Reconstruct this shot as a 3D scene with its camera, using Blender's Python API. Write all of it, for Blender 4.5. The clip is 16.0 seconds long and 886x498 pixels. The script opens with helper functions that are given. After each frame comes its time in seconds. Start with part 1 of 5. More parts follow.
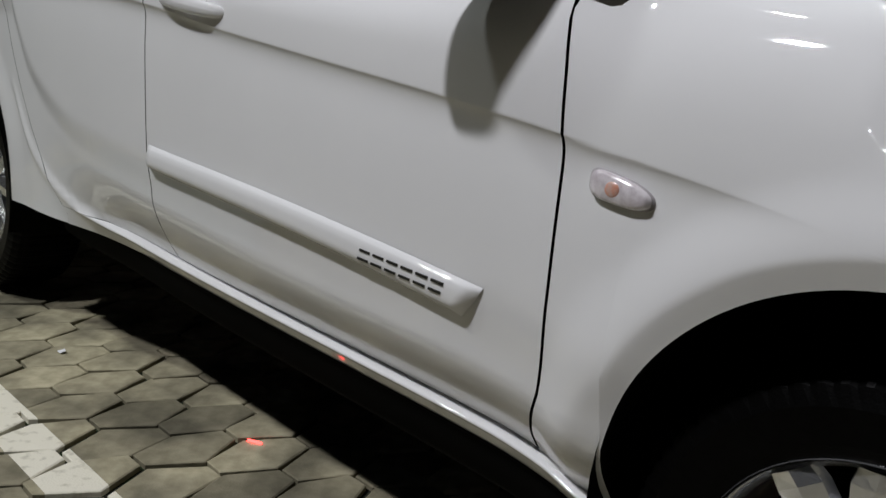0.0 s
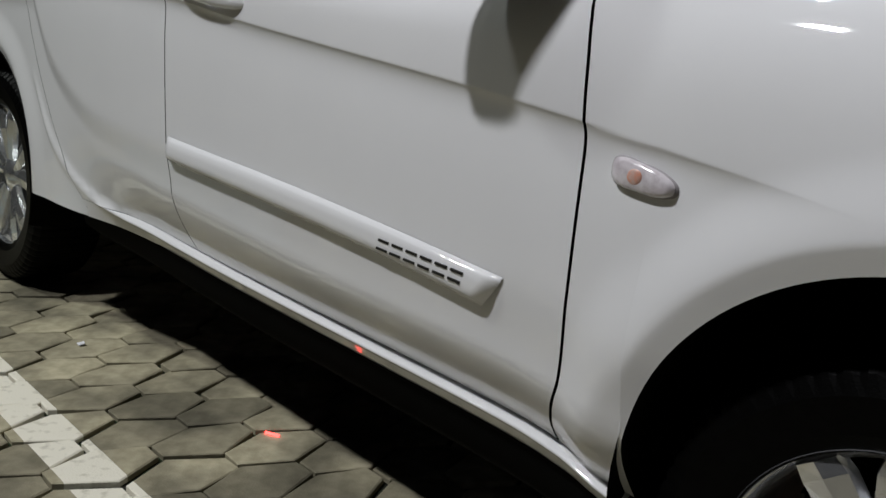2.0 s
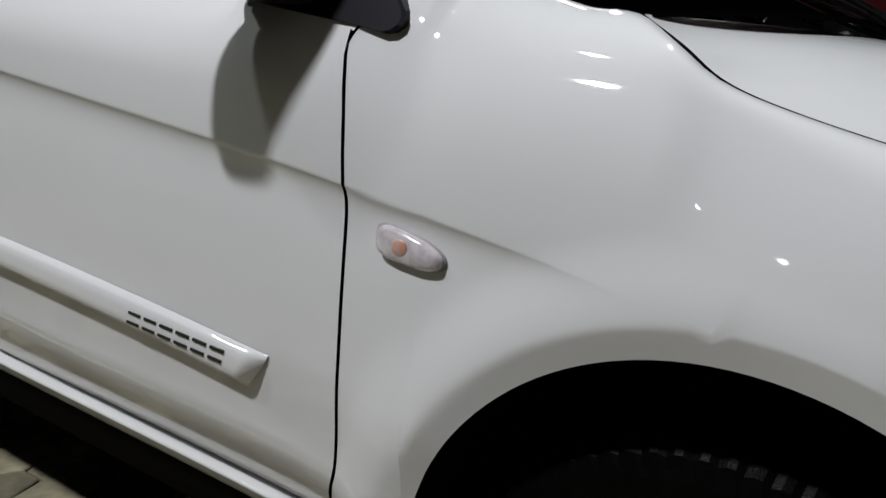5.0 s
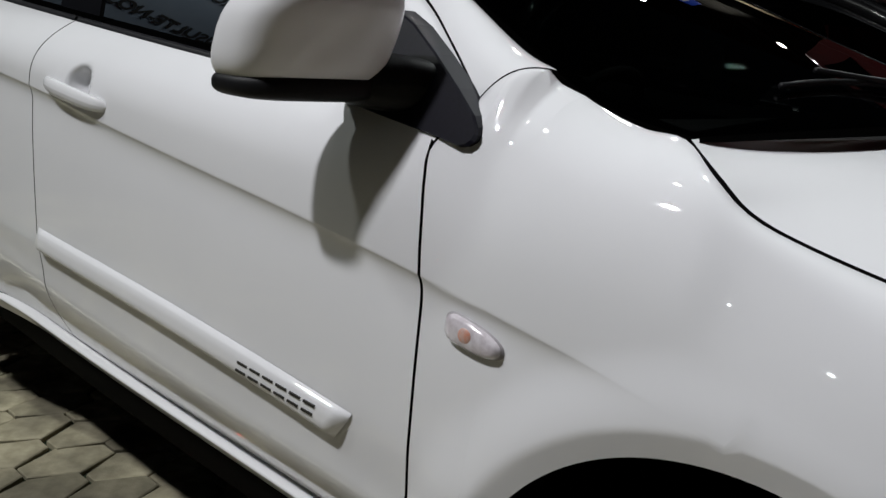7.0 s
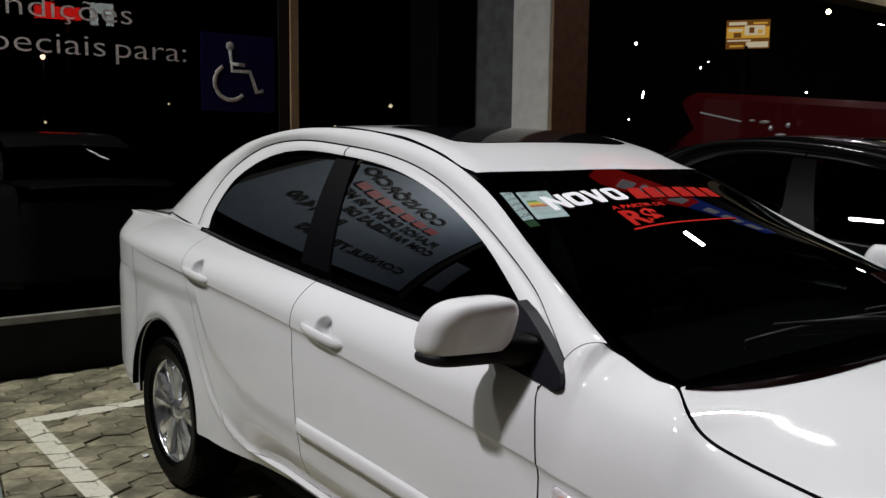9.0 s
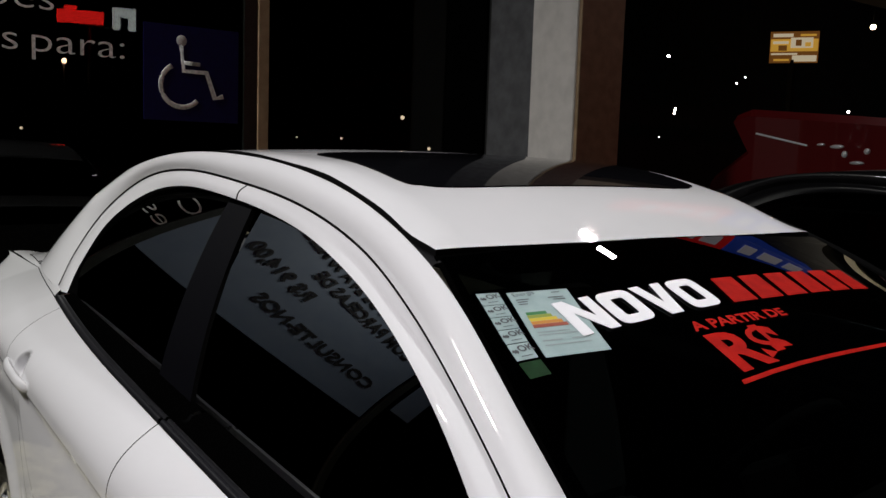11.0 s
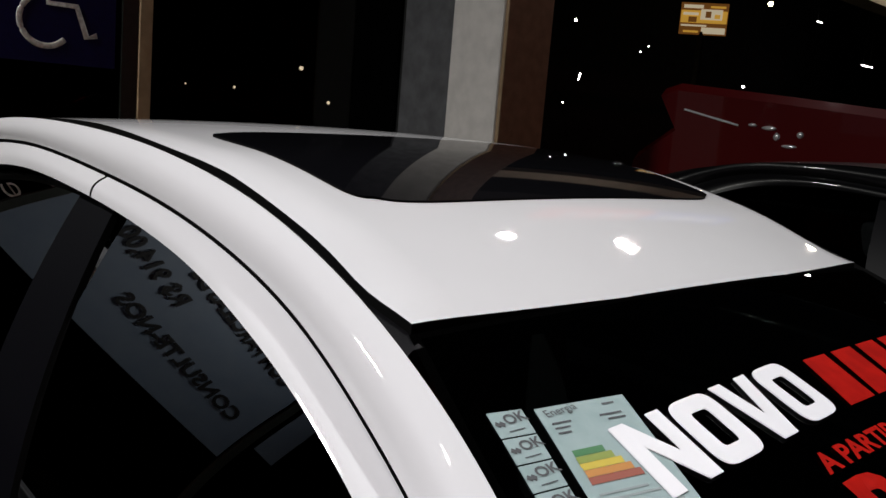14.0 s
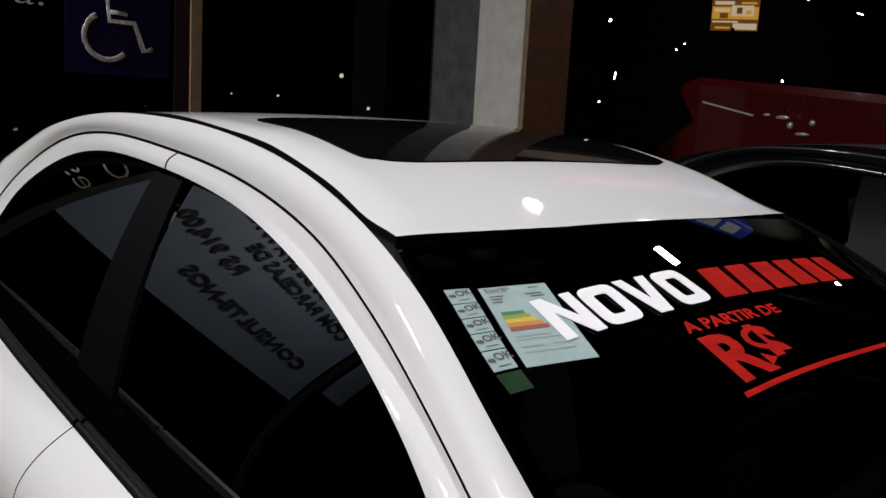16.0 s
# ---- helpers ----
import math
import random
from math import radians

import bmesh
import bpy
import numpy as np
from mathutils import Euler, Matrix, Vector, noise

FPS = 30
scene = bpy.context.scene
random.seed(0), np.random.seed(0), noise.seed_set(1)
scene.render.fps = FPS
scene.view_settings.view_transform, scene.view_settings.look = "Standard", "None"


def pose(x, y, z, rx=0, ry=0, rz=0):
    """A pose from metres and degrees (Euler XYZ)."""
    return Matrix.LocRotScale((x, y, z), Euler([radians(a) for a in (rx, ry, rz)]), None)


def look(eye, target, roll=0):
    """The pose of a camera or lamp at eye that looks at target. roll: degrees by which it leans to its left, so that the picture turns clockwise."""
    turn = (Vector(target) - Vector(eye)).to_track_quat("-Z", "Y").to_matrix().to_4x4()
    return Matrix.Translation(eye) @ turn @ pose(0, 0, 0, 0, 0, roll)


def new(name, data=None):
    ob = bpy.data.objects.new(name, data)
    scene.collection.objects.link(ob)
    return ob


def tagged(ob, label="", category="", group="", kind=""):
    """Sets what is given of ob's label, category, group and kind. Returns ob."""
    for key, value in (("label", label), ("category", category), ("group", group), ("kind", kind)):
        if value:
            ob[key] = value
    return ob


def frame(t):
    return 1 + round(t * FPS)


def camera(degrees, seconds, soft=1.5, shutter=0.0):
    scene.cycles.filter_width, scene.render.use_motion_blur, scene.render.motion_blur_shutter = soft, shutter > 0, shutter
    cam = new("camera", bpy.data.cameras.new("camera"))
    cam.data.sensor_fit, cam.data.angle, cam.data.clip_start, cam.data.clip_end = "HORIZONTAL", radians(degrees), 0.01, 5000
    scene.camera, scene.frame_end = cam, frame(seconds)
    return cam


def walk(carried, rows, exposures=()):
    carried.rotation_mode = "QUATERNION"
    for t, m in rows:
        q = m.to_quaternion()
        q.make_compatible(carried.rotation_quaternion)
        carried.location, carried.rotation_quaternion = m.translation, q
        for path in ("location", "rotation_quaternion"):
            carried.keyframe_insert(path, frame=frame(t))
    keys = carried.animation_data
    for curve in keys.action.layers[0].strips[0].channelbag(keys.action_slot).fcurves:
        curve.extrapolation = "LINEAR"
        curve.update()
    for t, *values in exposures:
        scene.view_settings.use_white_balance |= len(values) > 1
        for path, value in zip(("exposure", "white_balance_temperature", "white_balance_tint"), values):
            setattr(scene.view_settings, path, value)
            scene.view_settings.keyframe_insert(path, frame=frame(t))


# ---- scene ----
cam = camera(53.6, 16.0)
PATH = [
    (0, (0.219, -1.728, 0.863), (-1.137, -0.327, 0.417), 5.9),
    (0.5, (0.216, -1.726, 0.852), (-1.151, -0.342, 0.386), 5.6),
    (1, (0.214, -1.725, 0.849), (-1.166, -0.354, 0.385), 5.5),
    (1.5, (0.211, -1.727, 0.851), (-1.17, -0.353, 0.397), 5.9),
    (2, (0.214, -1.728, 0.847), (-1.167, -0.353, 0.397), 5.9),
    (2.5, (0.242, -1.683, 0.866), (-1.007, -0.174, 0.462), 6.4),
    (3, (0.248, -1.65, 0.906), (-0.895, -0.043, 0.572), 5.9),
    (3.5, (0.239, -1.632, 0.93), (-0.839, 0.019, 0.591), 5.6),
    (3.7, (0.24, -1.636, 0.92), (-0.849, 0.01, 0.593), 5.5),
    (5.8, (0.078, -1.441, 0.923), (-0.992, 0.158, 0.376), 4.9),
    (6, (0.059, -1.385, 0.903), (-1.09, 0.152, 0.34), 5.7),
    (6.5, (0.07, -1.405, 0.925), (-1.106, 0.114, 0.37), 5.0),
    (7, (0.267, -1.641, 1.055), (-1.005, -0.168, 0.595), 5.9),
    (7.5, (0.455, -1.81, 1.165), (-0.896, -0.397, 0.739), 4.7),
    (8, (0.76, -2.006, 1.301), (-0.713, -0.698, 0.952), 2.2),
    (8.3, (0.852, -2.1, 1.379), (-0.674, -0.837, 1.102), 1.5),
    (8.5, (0.87, -2.131, 1.404), (-0.686, -0.91, 1.107), 0.4),
    (8.7, (0.879, -2.168, 1.424), (-0.673, -0.932, 1.175), 0.5),
    (10.8, (0.122, -1.429, 1.514), (-1.473, -0.244, 1.283), 1.7),
    (11, (0.009, -1.303, 1.512), (-1.581, -0.109, 1.298), 1.9),
    (11.5, (-0.21, -1.139, 1.531), (-1.769, 0.073, 1.211), 1.9),
    (12, (-0.416, -1.068, 1.562), (-1.872, 0.274, 1.286), 4.6),
    (12.5, (-0.465, -1.046, 1.563), (-1.868, 0.35, 1.275), 5.3),
    (13, (-0.468, -1.034, 1.565), (-1.856, 0.374, 1.263), 5.2),
    (13.5, (-0.471, -1.035, 1.563), (-1.872, 0.357, 1.249), 5.0),
    (14, (-0.475, -1.051, 1.561), (-1.892, 0.327, 1.26), 4.8),
    (14.5, (-0.444, -1.074, 1.558), (-1.866, 0.301, 1.266), 4.8),
    (15, (-0.331, -1.121, 1.551), (-1.766, 0.244, 1.271), 5.0),
    (15.5, (-0.21, -1.188, 1.534), (-1.682, 0.134, 1.243), 4.4),
    (16, (-0.148, -1.229, 1.528), (-1.636, 0.074, 1.231), 3.2),
]
walk(cam, [(t, look(eye, target, roll)) for t, eye, target, roll in PATH], ((0.0, -0.15, 6350, 11), (3.5, -0.15, 6350, 9), (7.0, -0.10, 6350, 10), (8.5, -0.14, 6450, 12), (11.0, -0.18, 6600, 15), (16.0, -0.12, 6600, 15)))

# ---- light ----
world = bpy.data.worlds.new("night")
scene.world = world
world.use_nodes = True
world.node_tree.nodes["Background"].inputs[0].default_value = (0.5, 0.6, 0.8, 1)
world.node_tree.nodes["Background"].inputs[1].default_value = 0.002


def flood(name, place, target, watts, size, colour, spread=180):
    data = bpy.data.lights.new(name, "AREA")
    data.shape, data.size, data.size_y, data.energy, data.color = "RECTANGLE", size[0], size[1], watts, colour
    data.spread = radians(spread)
    ob = new(name, data)
    ob.matrix_world = look(place, target)
    return ob


flood("flood_light_main", (-2.02, -3.62, 5.0), (0.25, -0.5, 0.65), 54, (0.31, 0.17), (0.985, 0.98, 1.0), 88)
flood("flood_light_near", (-1.8, -1.5, 5.0), (-0.6, -0.9, 0.6), 3, (0.16, 0.07), (1.0, 0.98, 0.96), 120)
flood("flood_light_second", (-4.4, -3.3, 5.0), (-4.2, -0.2, 0.6), 54, (0.42, 0.22), (0.96, 1.0, 0.93), 92)
flood("flood_light_over_bonnet", (-0.6, 1.7, 5.0), (0.0, -0.3, 0.85), 25, (0.17, 0.09), (0.95, 1.0, 0.98), 85)
flood("flood_light_hall", (-3.4, 5.95, 5.0), (-2.4, 2.6, 0.8), 15, (0.26, 0.12), (1.0, 0.91, 0.90), 165)
flood("flood_light_eaves", (-3.7, 4.3, 5.0), (-1.6, 0, 1.2), 6, (0.16, 0.08), (1.0, 0.88, 0.87), 125)
# unseen fill lamp, added only to brighten the cream fascia beam
flood("fascia_fill_light", (-3.9, 11.6, 4.7), (-4.75, 10.6, 3.6), 16, (0.2, 0.1), (1.0, 0.93, 0.75), 120)
flood("flood_light_street", (-1.9, -12.6, 5.0), (-0.3, -0.6, 0.7), 2.5, (0.16, 0.1), (0.92, 0.98, 1.0), 110)


# ---- materials ----
def mat(name, base, rough=0.5, metal=0.0, coat=0.0, noise_scale=0.0, dark=None, bump=0.0, detail=4.0, spec=0.5, fine=0.0):
    m = bpy.data.materials.new(name)
    m.use_nodes = True
    nt = m.node_tree
    p = nt.nodes["Principled BSDF"]
    p.inputs["Base Color"].default_value = (*base, 1)
    p.inputs["Roughness"].default_value = rough
    p.inputs["Metallic"].default_value = metal
    p.inputs["Coat Weight"].default_value = coat
    p.inputs["Coat Roughness"].default_value = 0.03
    p.inputs["Specular IOR Level"].default_value = spec
    if noise_scale:
        co = nt.nodes.new("ShaderNodeTexCoord")
        nz = nt.nodes.new("ShaderNodeTexNoise")
        nz.inputs["Scale"].default_value, nz.inputs["Detail"].default_value = noise_scale, detail
        nt.links.new(co.outputs["Object"], nz.inputs["Vector"])
        mix = nt.nodes.new("ShaderNodeMix")
        mix.data_type = "RGBA"
        mix.inputs[6].default_value, mix.inputs[7].default_value = (*(dark or base), 1), (*base, 1)
        ramp = nt.nodes.new("ShaderNodeMapRange")
        ramp.inputs[1].default_value, ramp.inputs[2].default_value = 0.35, 0.65
        nt.links.new(nz.outputs["Fac"], ramp.inputs[0])
        nt.links.new(ramp.outputs[0], mix.inputs[0])
        nt.links.new(mix.outputs[2], p.inputs["Base Color"])
        if bump:
            bp = nt.nodes.new("ShaderNodeBump")
            bp.inputs["Strength"].default_value, bp.inputs["Distance"].default_value = bump, 0.002
            n2 = nt.nodes.new("ShaderNodeTexNoise")
            n2.inputs["Scale"].default_value = fine or noise_scale * 6
            nt.links.new(co.outputs["Object"], n2.inputs["Vector"])
            nt.links.new(n2.outputs["Fac"], bp.inputs["Height"])
            nt.links.new(bp.outputs[0], p.inputs["Normal"])
    return m


def glass_mat(name, tint, gloss=1.5, rough=0.0):
    m = bpy.data.materials.new(name)
    m.use_nodes = True
    nt = m.node_tree
    nt.nodes.remove(nt.nodes["Principled BSDF"])
    out = nt.nodes["Material Output"]
    tr, gl, mx, fr = (nt.nodes.new(n) for n in ("ShaderNodeBsdfTransparent", "ShaderNodeBsdfGlossy", "ShaderNodeMixShader", "ShaderNodeFresnel"))
    tr.inputs[0].default_value = (*tint, 1)
    gl.inputs["Roughness"].default_value = rough
    fr.inputs["IOR"].default_value = gloss
    nt.links.new(fr.outputs[0], mx.inputs[0])
    nt.links.new(tr.outputs[0], mx.inputs[1])
    nt.links.new(gl.outputs[0], mx.inputs[2])
    nt.links.new(mx.outputs[0], out.inputs[0])
    return m


def glow(name, colour, strength):
    m = bpy.data.materials.new(name)
    m.use_nodes = True
    p = m.node_tree.nodes["Principled BSDF"]
    p.inputs["Base Color"].default_value = (*colour, 1)
    p.inputs["Emission Color"].default_value = (*colour, 1)
    p.inputs["Emission Strength"].default_value = strength
    return m


WHITE = mat("white paint", (0.76, 0.76, 0.77), 0.55, coat=1.0, noise_scale=3.0, dark=(0.735, 0.735, 0.745), spec=0.1)
BLACKCAR = mat("black paint", (0.003, 0.003, 0.0035), 0.3, coat=0.35, spec=0.1)
REDCAR = mat("red paint", (0.11, 0.003, 0.004), 0.4, coat=1.0, spec=0.1)
PLASTIC = mat("black plastic", (0.007, 0.007, 0.008), 0.5, noise_scale=300, dark=(0.004, 0.004, 0.005), bump=0.15, spec=0.2)
SATIN = mat("satin black trim", (0.0025, 0.0025, 0.0038), 0.42, noise_scale=200, dark=(0.002, 0.002, 0.003), spec=0.09)
SAIL = mat("grained black corner trim", (0.0055, 0.0052, 0.010), 0.42, noise_scale=200, dark=(0.004, 0.0038, 0.007), spec=0.12)
STRIP_RUBBER = mat("black belt rubber", (0.008, 0.008, 0.010), 0.35, noise_scale=200, dark=(0.006, 0.006, 0.008), spec=0.35)
INNER = mat("matt near-black", (0.003, 0.003, 0.003), 0.9, spec=0.05)
RUBBER = mat("tyre rubber", (0.0018, 0.0018, 0.0018), 0.4, noise_scale=60, dark=(0.0012, 0.0012, 0.0012), bump=0.2, spec=0.05)
ALLOY = mat("bright alloy", (0.80, 0.81, 0.83), 0.2, metal=0.9, noise_scale=20, dark=(0.7, 0.71, 0.73))
STEEL = mat("brake steel", (0.10, 0.10, 0.10), 0.5, metal=1.0)
WSGLASS = glass_mat("windscreen glass", (0.085, 0.10, 0.092))
SIDEGLASS = glass_mat("tinted side glass", (0.10, 0.11, 0.11), 1.42)
ROOFGLASS = mat("black roof glass", (0.004, 0.004, 0.005), 0.03, coat=0.15, spec=0.42)
CLEAR = mat("clear lamp plastic", (0.70, 0.66, 0.69), 0.12, coat=1.0, noise_scale=90, dark=(0.52, 0.47, 0.50))
AMBER = mat("amber bulb", (0.62, 0.26, 0.17), 0.35, coat=0.5, noise_scale=120, dark=(0.52, 0.40, 0.36))
FRIT = mat("black glass border", (0.0008, 0.0008, 0.0008), 0.9, spec=0.0)
LAMPRIM = mat("grey lamp seat", (0.30, 0.28, 0.29), 0.5)
CLOTH = mat("grey seat cloth", (0.06, 0.062, 0.065), 0.9, noise_scale=150, dark=(0.04, 0.042, 0.045), bump=0.3)
DASH = mat("dashboard plastic", (0.006, 0.006, 0.006), 0.8, noise_scale=200, dark=(0.004, 0.004, 0.004), bump=0.2, spec=0.1)
EMBLEM = mat("black emblem", (0.012, 0.012, 0.012), 0.3)
STICKWHITE = mat("white vinyl", (0.82, 0.82, 0.85), 0.5)
STICKRED = mat("red vinyl", (0.40, 0.006, 0.002), 0.6, spec=0.03, noise_scale=40, dark=(0.31, 0.004, 0.002))
PAPER = mat("label paper", (0.34, 0.44, 0.44), 0.6, noise_scale=40, dark=(0.29, 0.39, 0.39), spec=0.1)
INK = mat("grey ink", (0.05, 0.055, 0.06), 0.6)


# ---- mesh helpers ----
def smooth_fn(points):
    """Monotone cubic through (x, y) pairs, held flat past both ends."""
    pts = sorted(points)
    xs, ys = np.array([p[0] for p in pts], float), np.array([p[1] for p in pts], float)
    h, d = np.diff(xs), np.diff(ys) / np.diff(xs)
    m = np.zeros(len(xs))
    for k in range(1, len(xs) - 1):
        if d[k - 1] * d[k] > 0:
            w1, w2 = 2 * h[k] + h[k - 1], h[k] + 2 * h[k - 1]
            m[k] = (w1 + w2) / (w1 / d[k - 1] + w2 / d[k])
    m[0], m[-1] = d[0], d[-1]

    def f(x):
        x = np.clip(x, xs[0], xs[-1])
        k = np.clip(np.searchsorted(xs, x) - 1, 0, len(h) - 1)
        t = (x - xs[k]) / h[k]
        return (2 * t**3 - 3 * t**2 + 1) * ys[k] + (t**3 - 2 * t**2 + t) * h[k] * m[k] + (3 * t**2 - 2 * t**3) * ys[k + 1] + (t**3 - t**2) * h[k] * m[k + 1]
    return f


def step(a, b, x):
    t = np.clip((np.asarray(x, float) - a) / (b - a), 0, 1)
    return t * t * (3 - 2 * t)


def spline3(points):
    """A smooth curve through 3D points, by index from 0 to 1."""
    n = len(points) - 1
    fs = [catmull([p[k] for p in points]) for k in range(len(points[0]))]
    return lambda t: np.stack([f(np.asarray(t) * n) for f in fs], -1)


def catmull(vals):
    v = np.array([2 * vals[0] - vals[1], *vals, 2 * vals[-1] - vals[-2]], float)

    def f(t):
        k = np.clip(np.floor(t).astype(int), 0, len(vals) - 2)
        u = t - k
        a, b, c, d = v[k], v[k + 1], v[k + 2], v[k + 3]
        return 0.5 * (2 * b + (c - a) * u + (2 * a - 5 * b + 4 * c - d) * u**2 + (3 * b - a - 3 * c + d) * u**3)
    return f


def mesh_object(name, verts, faces, material, parent=None, label="", smooth=True, materials=None, dark_from=None):
    me = bpy.data.meshes.new(name)
    me.from_pydata([tuple(map(float, v)) for v in verts], [], faces)
    me.materials.append(material)
    for extra in materials or ():
        me.materials.append(extra)
    if smooth:
        me.polygons.foreach_set("use_smooth", [True] * len(me.polygons))
    # folded edges turn near-black: the shade of the panel gaps as colour
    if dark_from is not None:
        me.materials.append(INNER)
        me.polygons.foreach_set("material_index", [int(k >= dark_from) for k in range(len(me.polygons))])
    me.update()
    ob = new(name, me)
    if parent:
        ob.parent = parent
    if label:
        tagged(ob, label)
    return ob


def part(name, bm, material, parent, label="", smooth=False):
    me = bpy.data.meshes.new(name)
    bm.to_mesh(me)
    bm.free()
    me.materials.append(material)
    if smooth:
        me.polygons.foreach_set("use_smooth", [True] * len(me.polygons))
    ob = new(name, me)
    ob.parent = parent
    if label:
        tagged(ob, label)
    return ob


def panel(name, grid, material, parent, inward=(0, 0, 0), label="", flip=False, hem=0.012, bare=(), last=None):
    """A sheet from an array of points (rows, columns, 3), its edges (0 first row, 1 last column, 2 last row, 3 first column) folded inwards but for the bare ones."""
    g = np.asarray(grid, float)
    r, c, _ = g.shape
    verts = [tuple(p) for p in g.reshape(-1, 3)]
    faces = [(i * c + j, i * c + j + 1, (i + 1) * c + j + 1, (i + 1) * c + j) for i in range(r - 1) for j in range(c - 1)]
    sheet = len(faces)
    if any(inward):
        edges = ([j for j in range(c)], [i * c + c - 1 for i in range(r)], [(r - 1) * c + j for j in range(c - 1, -1, -1)], [i * c for i in range(r - 1, -1, -1)])
        for e, rim in enumerate(edges):
            if e in bare:
                continue
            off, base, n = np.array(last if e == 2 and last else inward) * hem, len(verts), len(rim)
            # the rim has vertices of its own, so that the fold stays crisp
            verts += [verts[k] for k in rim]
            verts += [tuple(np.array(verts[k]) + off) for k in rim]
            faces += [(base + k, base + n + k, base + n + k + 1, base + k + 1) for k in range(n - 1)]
    if flip:
        faces = [f[::-1] for f in faces]
    return mesh_object(name, verts, faces, material, parent, label, dark_from=sheet if any(inward) else None)


def box(bm, lo, hi, m=None, bevel=0.0):
    made = bmesh.ops.create_cube(bm, size=1)["verts"]
    c, s = [(a + b) / 2 for a, b in zip(lo, hi)], [b - a for a, b in zip(lo, hi)]
    for v in made:
        v.co = Vector((v.co.x * s[0] + c[0], v.co.y * s[1] + c[1], v.co.z * s[2] + c[2]))
    if bevel:
        edges = list({e for v in made for e in v.link_edges})
        out = bmesh.ops.bevel(bm, geom=edges, offset=bevel, segments=2, affect="EDGES", profile=0.5)
        made = list({v for f in out["faces"] for v in f.verts} | {v for v in made if v.is_valid})
    if m:
        bmesh.ops.transform(bm, matrix=m, verts=made)
    return made


def box_part(name, lo, hi, material, parent, label="", m=None, bevel=0.004):
    bm = bmesh.new()
    box(bm, lo, hi, m, bevel)
    return part(name, bm, material, parent, label, smooth=False)


def lathe(profile, n=48):
    """Verts and faces of (radius, along) pairs turned round the y axis."""
    verts = [(r * math.cos(2 * math.pi * k / n), y, r * math.sin(2 * math.pi * k / n)) for r, y in profile for k in range(n)]
    faces = [(i * n + k, i * n + (k + 1) % n, (i + 1) * n + (k + 1) % n, (i + 1) * n + k) for i in range(len(profile) - 1) for k in range(n)]
    return verts, faces


def tube(points, radius, n=8):
    """Verts and faces of a round bar along points; radius may be one for each."""
    pts = [Vector(p) for p in points]
    rad = radius if isinstance(radius, (list, tuple)) else [radius] * len(pts)
    verts, faces = [], []
    for k, p in enumerate(pts):
        d = (pts[min(k + 1, len(pts) - 1)] - pts[max(k - 1, 0)]).normalized()
        a = d.cross(Vector((0, 0, 1)) if abs(d.z) < 0.9 else Vector((1, 0, 0))).normalized()
        b = d.cross(a)
        verts += [p + rad[k] * (math.cos(2 * math.pi * i / n) * a + math.sin(2 * math.pi * i / n) * b) for i in range(n)]
    for k in range(len(pts) - 1):
        faces += [(k * n + i, k * n + (i + 1) % n, (k + 1) * n + (i + 1) % n, (k + 1) * n + i) for i in range(n)]
    faces += [tuple(range(n))[::-1], tuple(range((len(pts) - 1) * n, len(pts) * n))]
    return verts, faces


def text_data(words, size, material, depth=0.0004, spacing=1.0, offset=0.0):
    """The mesh of some words in the built-in font, lying in x and y from their lower left corner."""
    cu = bpy.data.curves.new("words", "FONT")
    cu.body, cu.size, cu.extrude, cu.space_character, cu.offset = words, size, depth, spacing, offset
    cu.resolution_u = 3
    ob = bpy.data.objects.new("words", cu)
    scene.collection.objects.link(ob)
    bpy.context.view_layer.update()
    me = bpy.data.meshes.new_from_object(ob.evaluated_get(bpy.context.evaluated_depsgraph_get()))
    bpy.data.objects.remove(ob)
    me.materials.clear()
    me.materials.append(material)
    return me


# ---- the car's surfaces: x ahead from the front axle, half width y, z up ----
crease_z = smooth_fn([(-3.3, 1.0), (-2.15, 0.935), (-1.467, 0.885), (-1.22, 0.855), (-0.92, 0.826), (-0.61, 0.797), (-0.424, 0.776), (-0.3, 0.759), (-0.195, 0.745), (0.1, 0.70)])
plan_y = smooth_fn([(-3.6, 0.62), (-3.5, 0.72), (-3.3, 0.80), (-3.0, 0.848), (-2.6, 0.873), (-2.2, 0.88), (-0.3, 0.88), (0.1, 0.878), (0.4, 0.855), (0.65, 0.79), (0.8, 0.70), (0.9, 0.55)])
belt_z = smooth_fn([(-3.6, 1.10), (-2.6, 1.088), (-2.535, 1.085), (-2.0, 1.052), (-1.6, 1.026), (-1.19, 1.0), (-0.91, 0.984), (-0.6, 0.968), (-0.43, 0.955)])
lip_z = smooth_fn([(-2.2, 0.376), (-1.83, 0.372), (-1.54, 0.358), (-1.3, 0.350), (-1.09, 0.346), (-0.875, 0.343), (-0.64, 0.339), (-0.52, 0.335), (-0.43, 0.325), (-0.36, 0.309), (-0.3, 0.30), (0.5, 0.30)])
flare_z = smooth_fn([(-2.25, 0.66), (-2.115, 0.505), (-1.965, 0.425), (-1.83, 0.383), (-1.7, 0.37)])
scoop_z = smooth_fn([(-2.3, 0.17), (-1.9, 0.16), (-1.44, 0.142), (-0.87, 0.118), (-0.45, 0.115), (0.5, 0.11)])
FRONT_ARCH, REAR_ARCH = (0.013, 0.358, 0.330), (-2.62, 0.365, 0.350)


HANDLES = ((-1.318, 0.893), (-2.235, 0.957))


def sill_z(x):
    """The sharp upper edge of the sill, which climbs along the rear flare."""
    x = np.asarray(x, float)
    return np.where(x < -1.75, lip_z(x) + np.clip(flare_z(x) - lip_z(x) - 0.004, 0, None), lip_z(x))


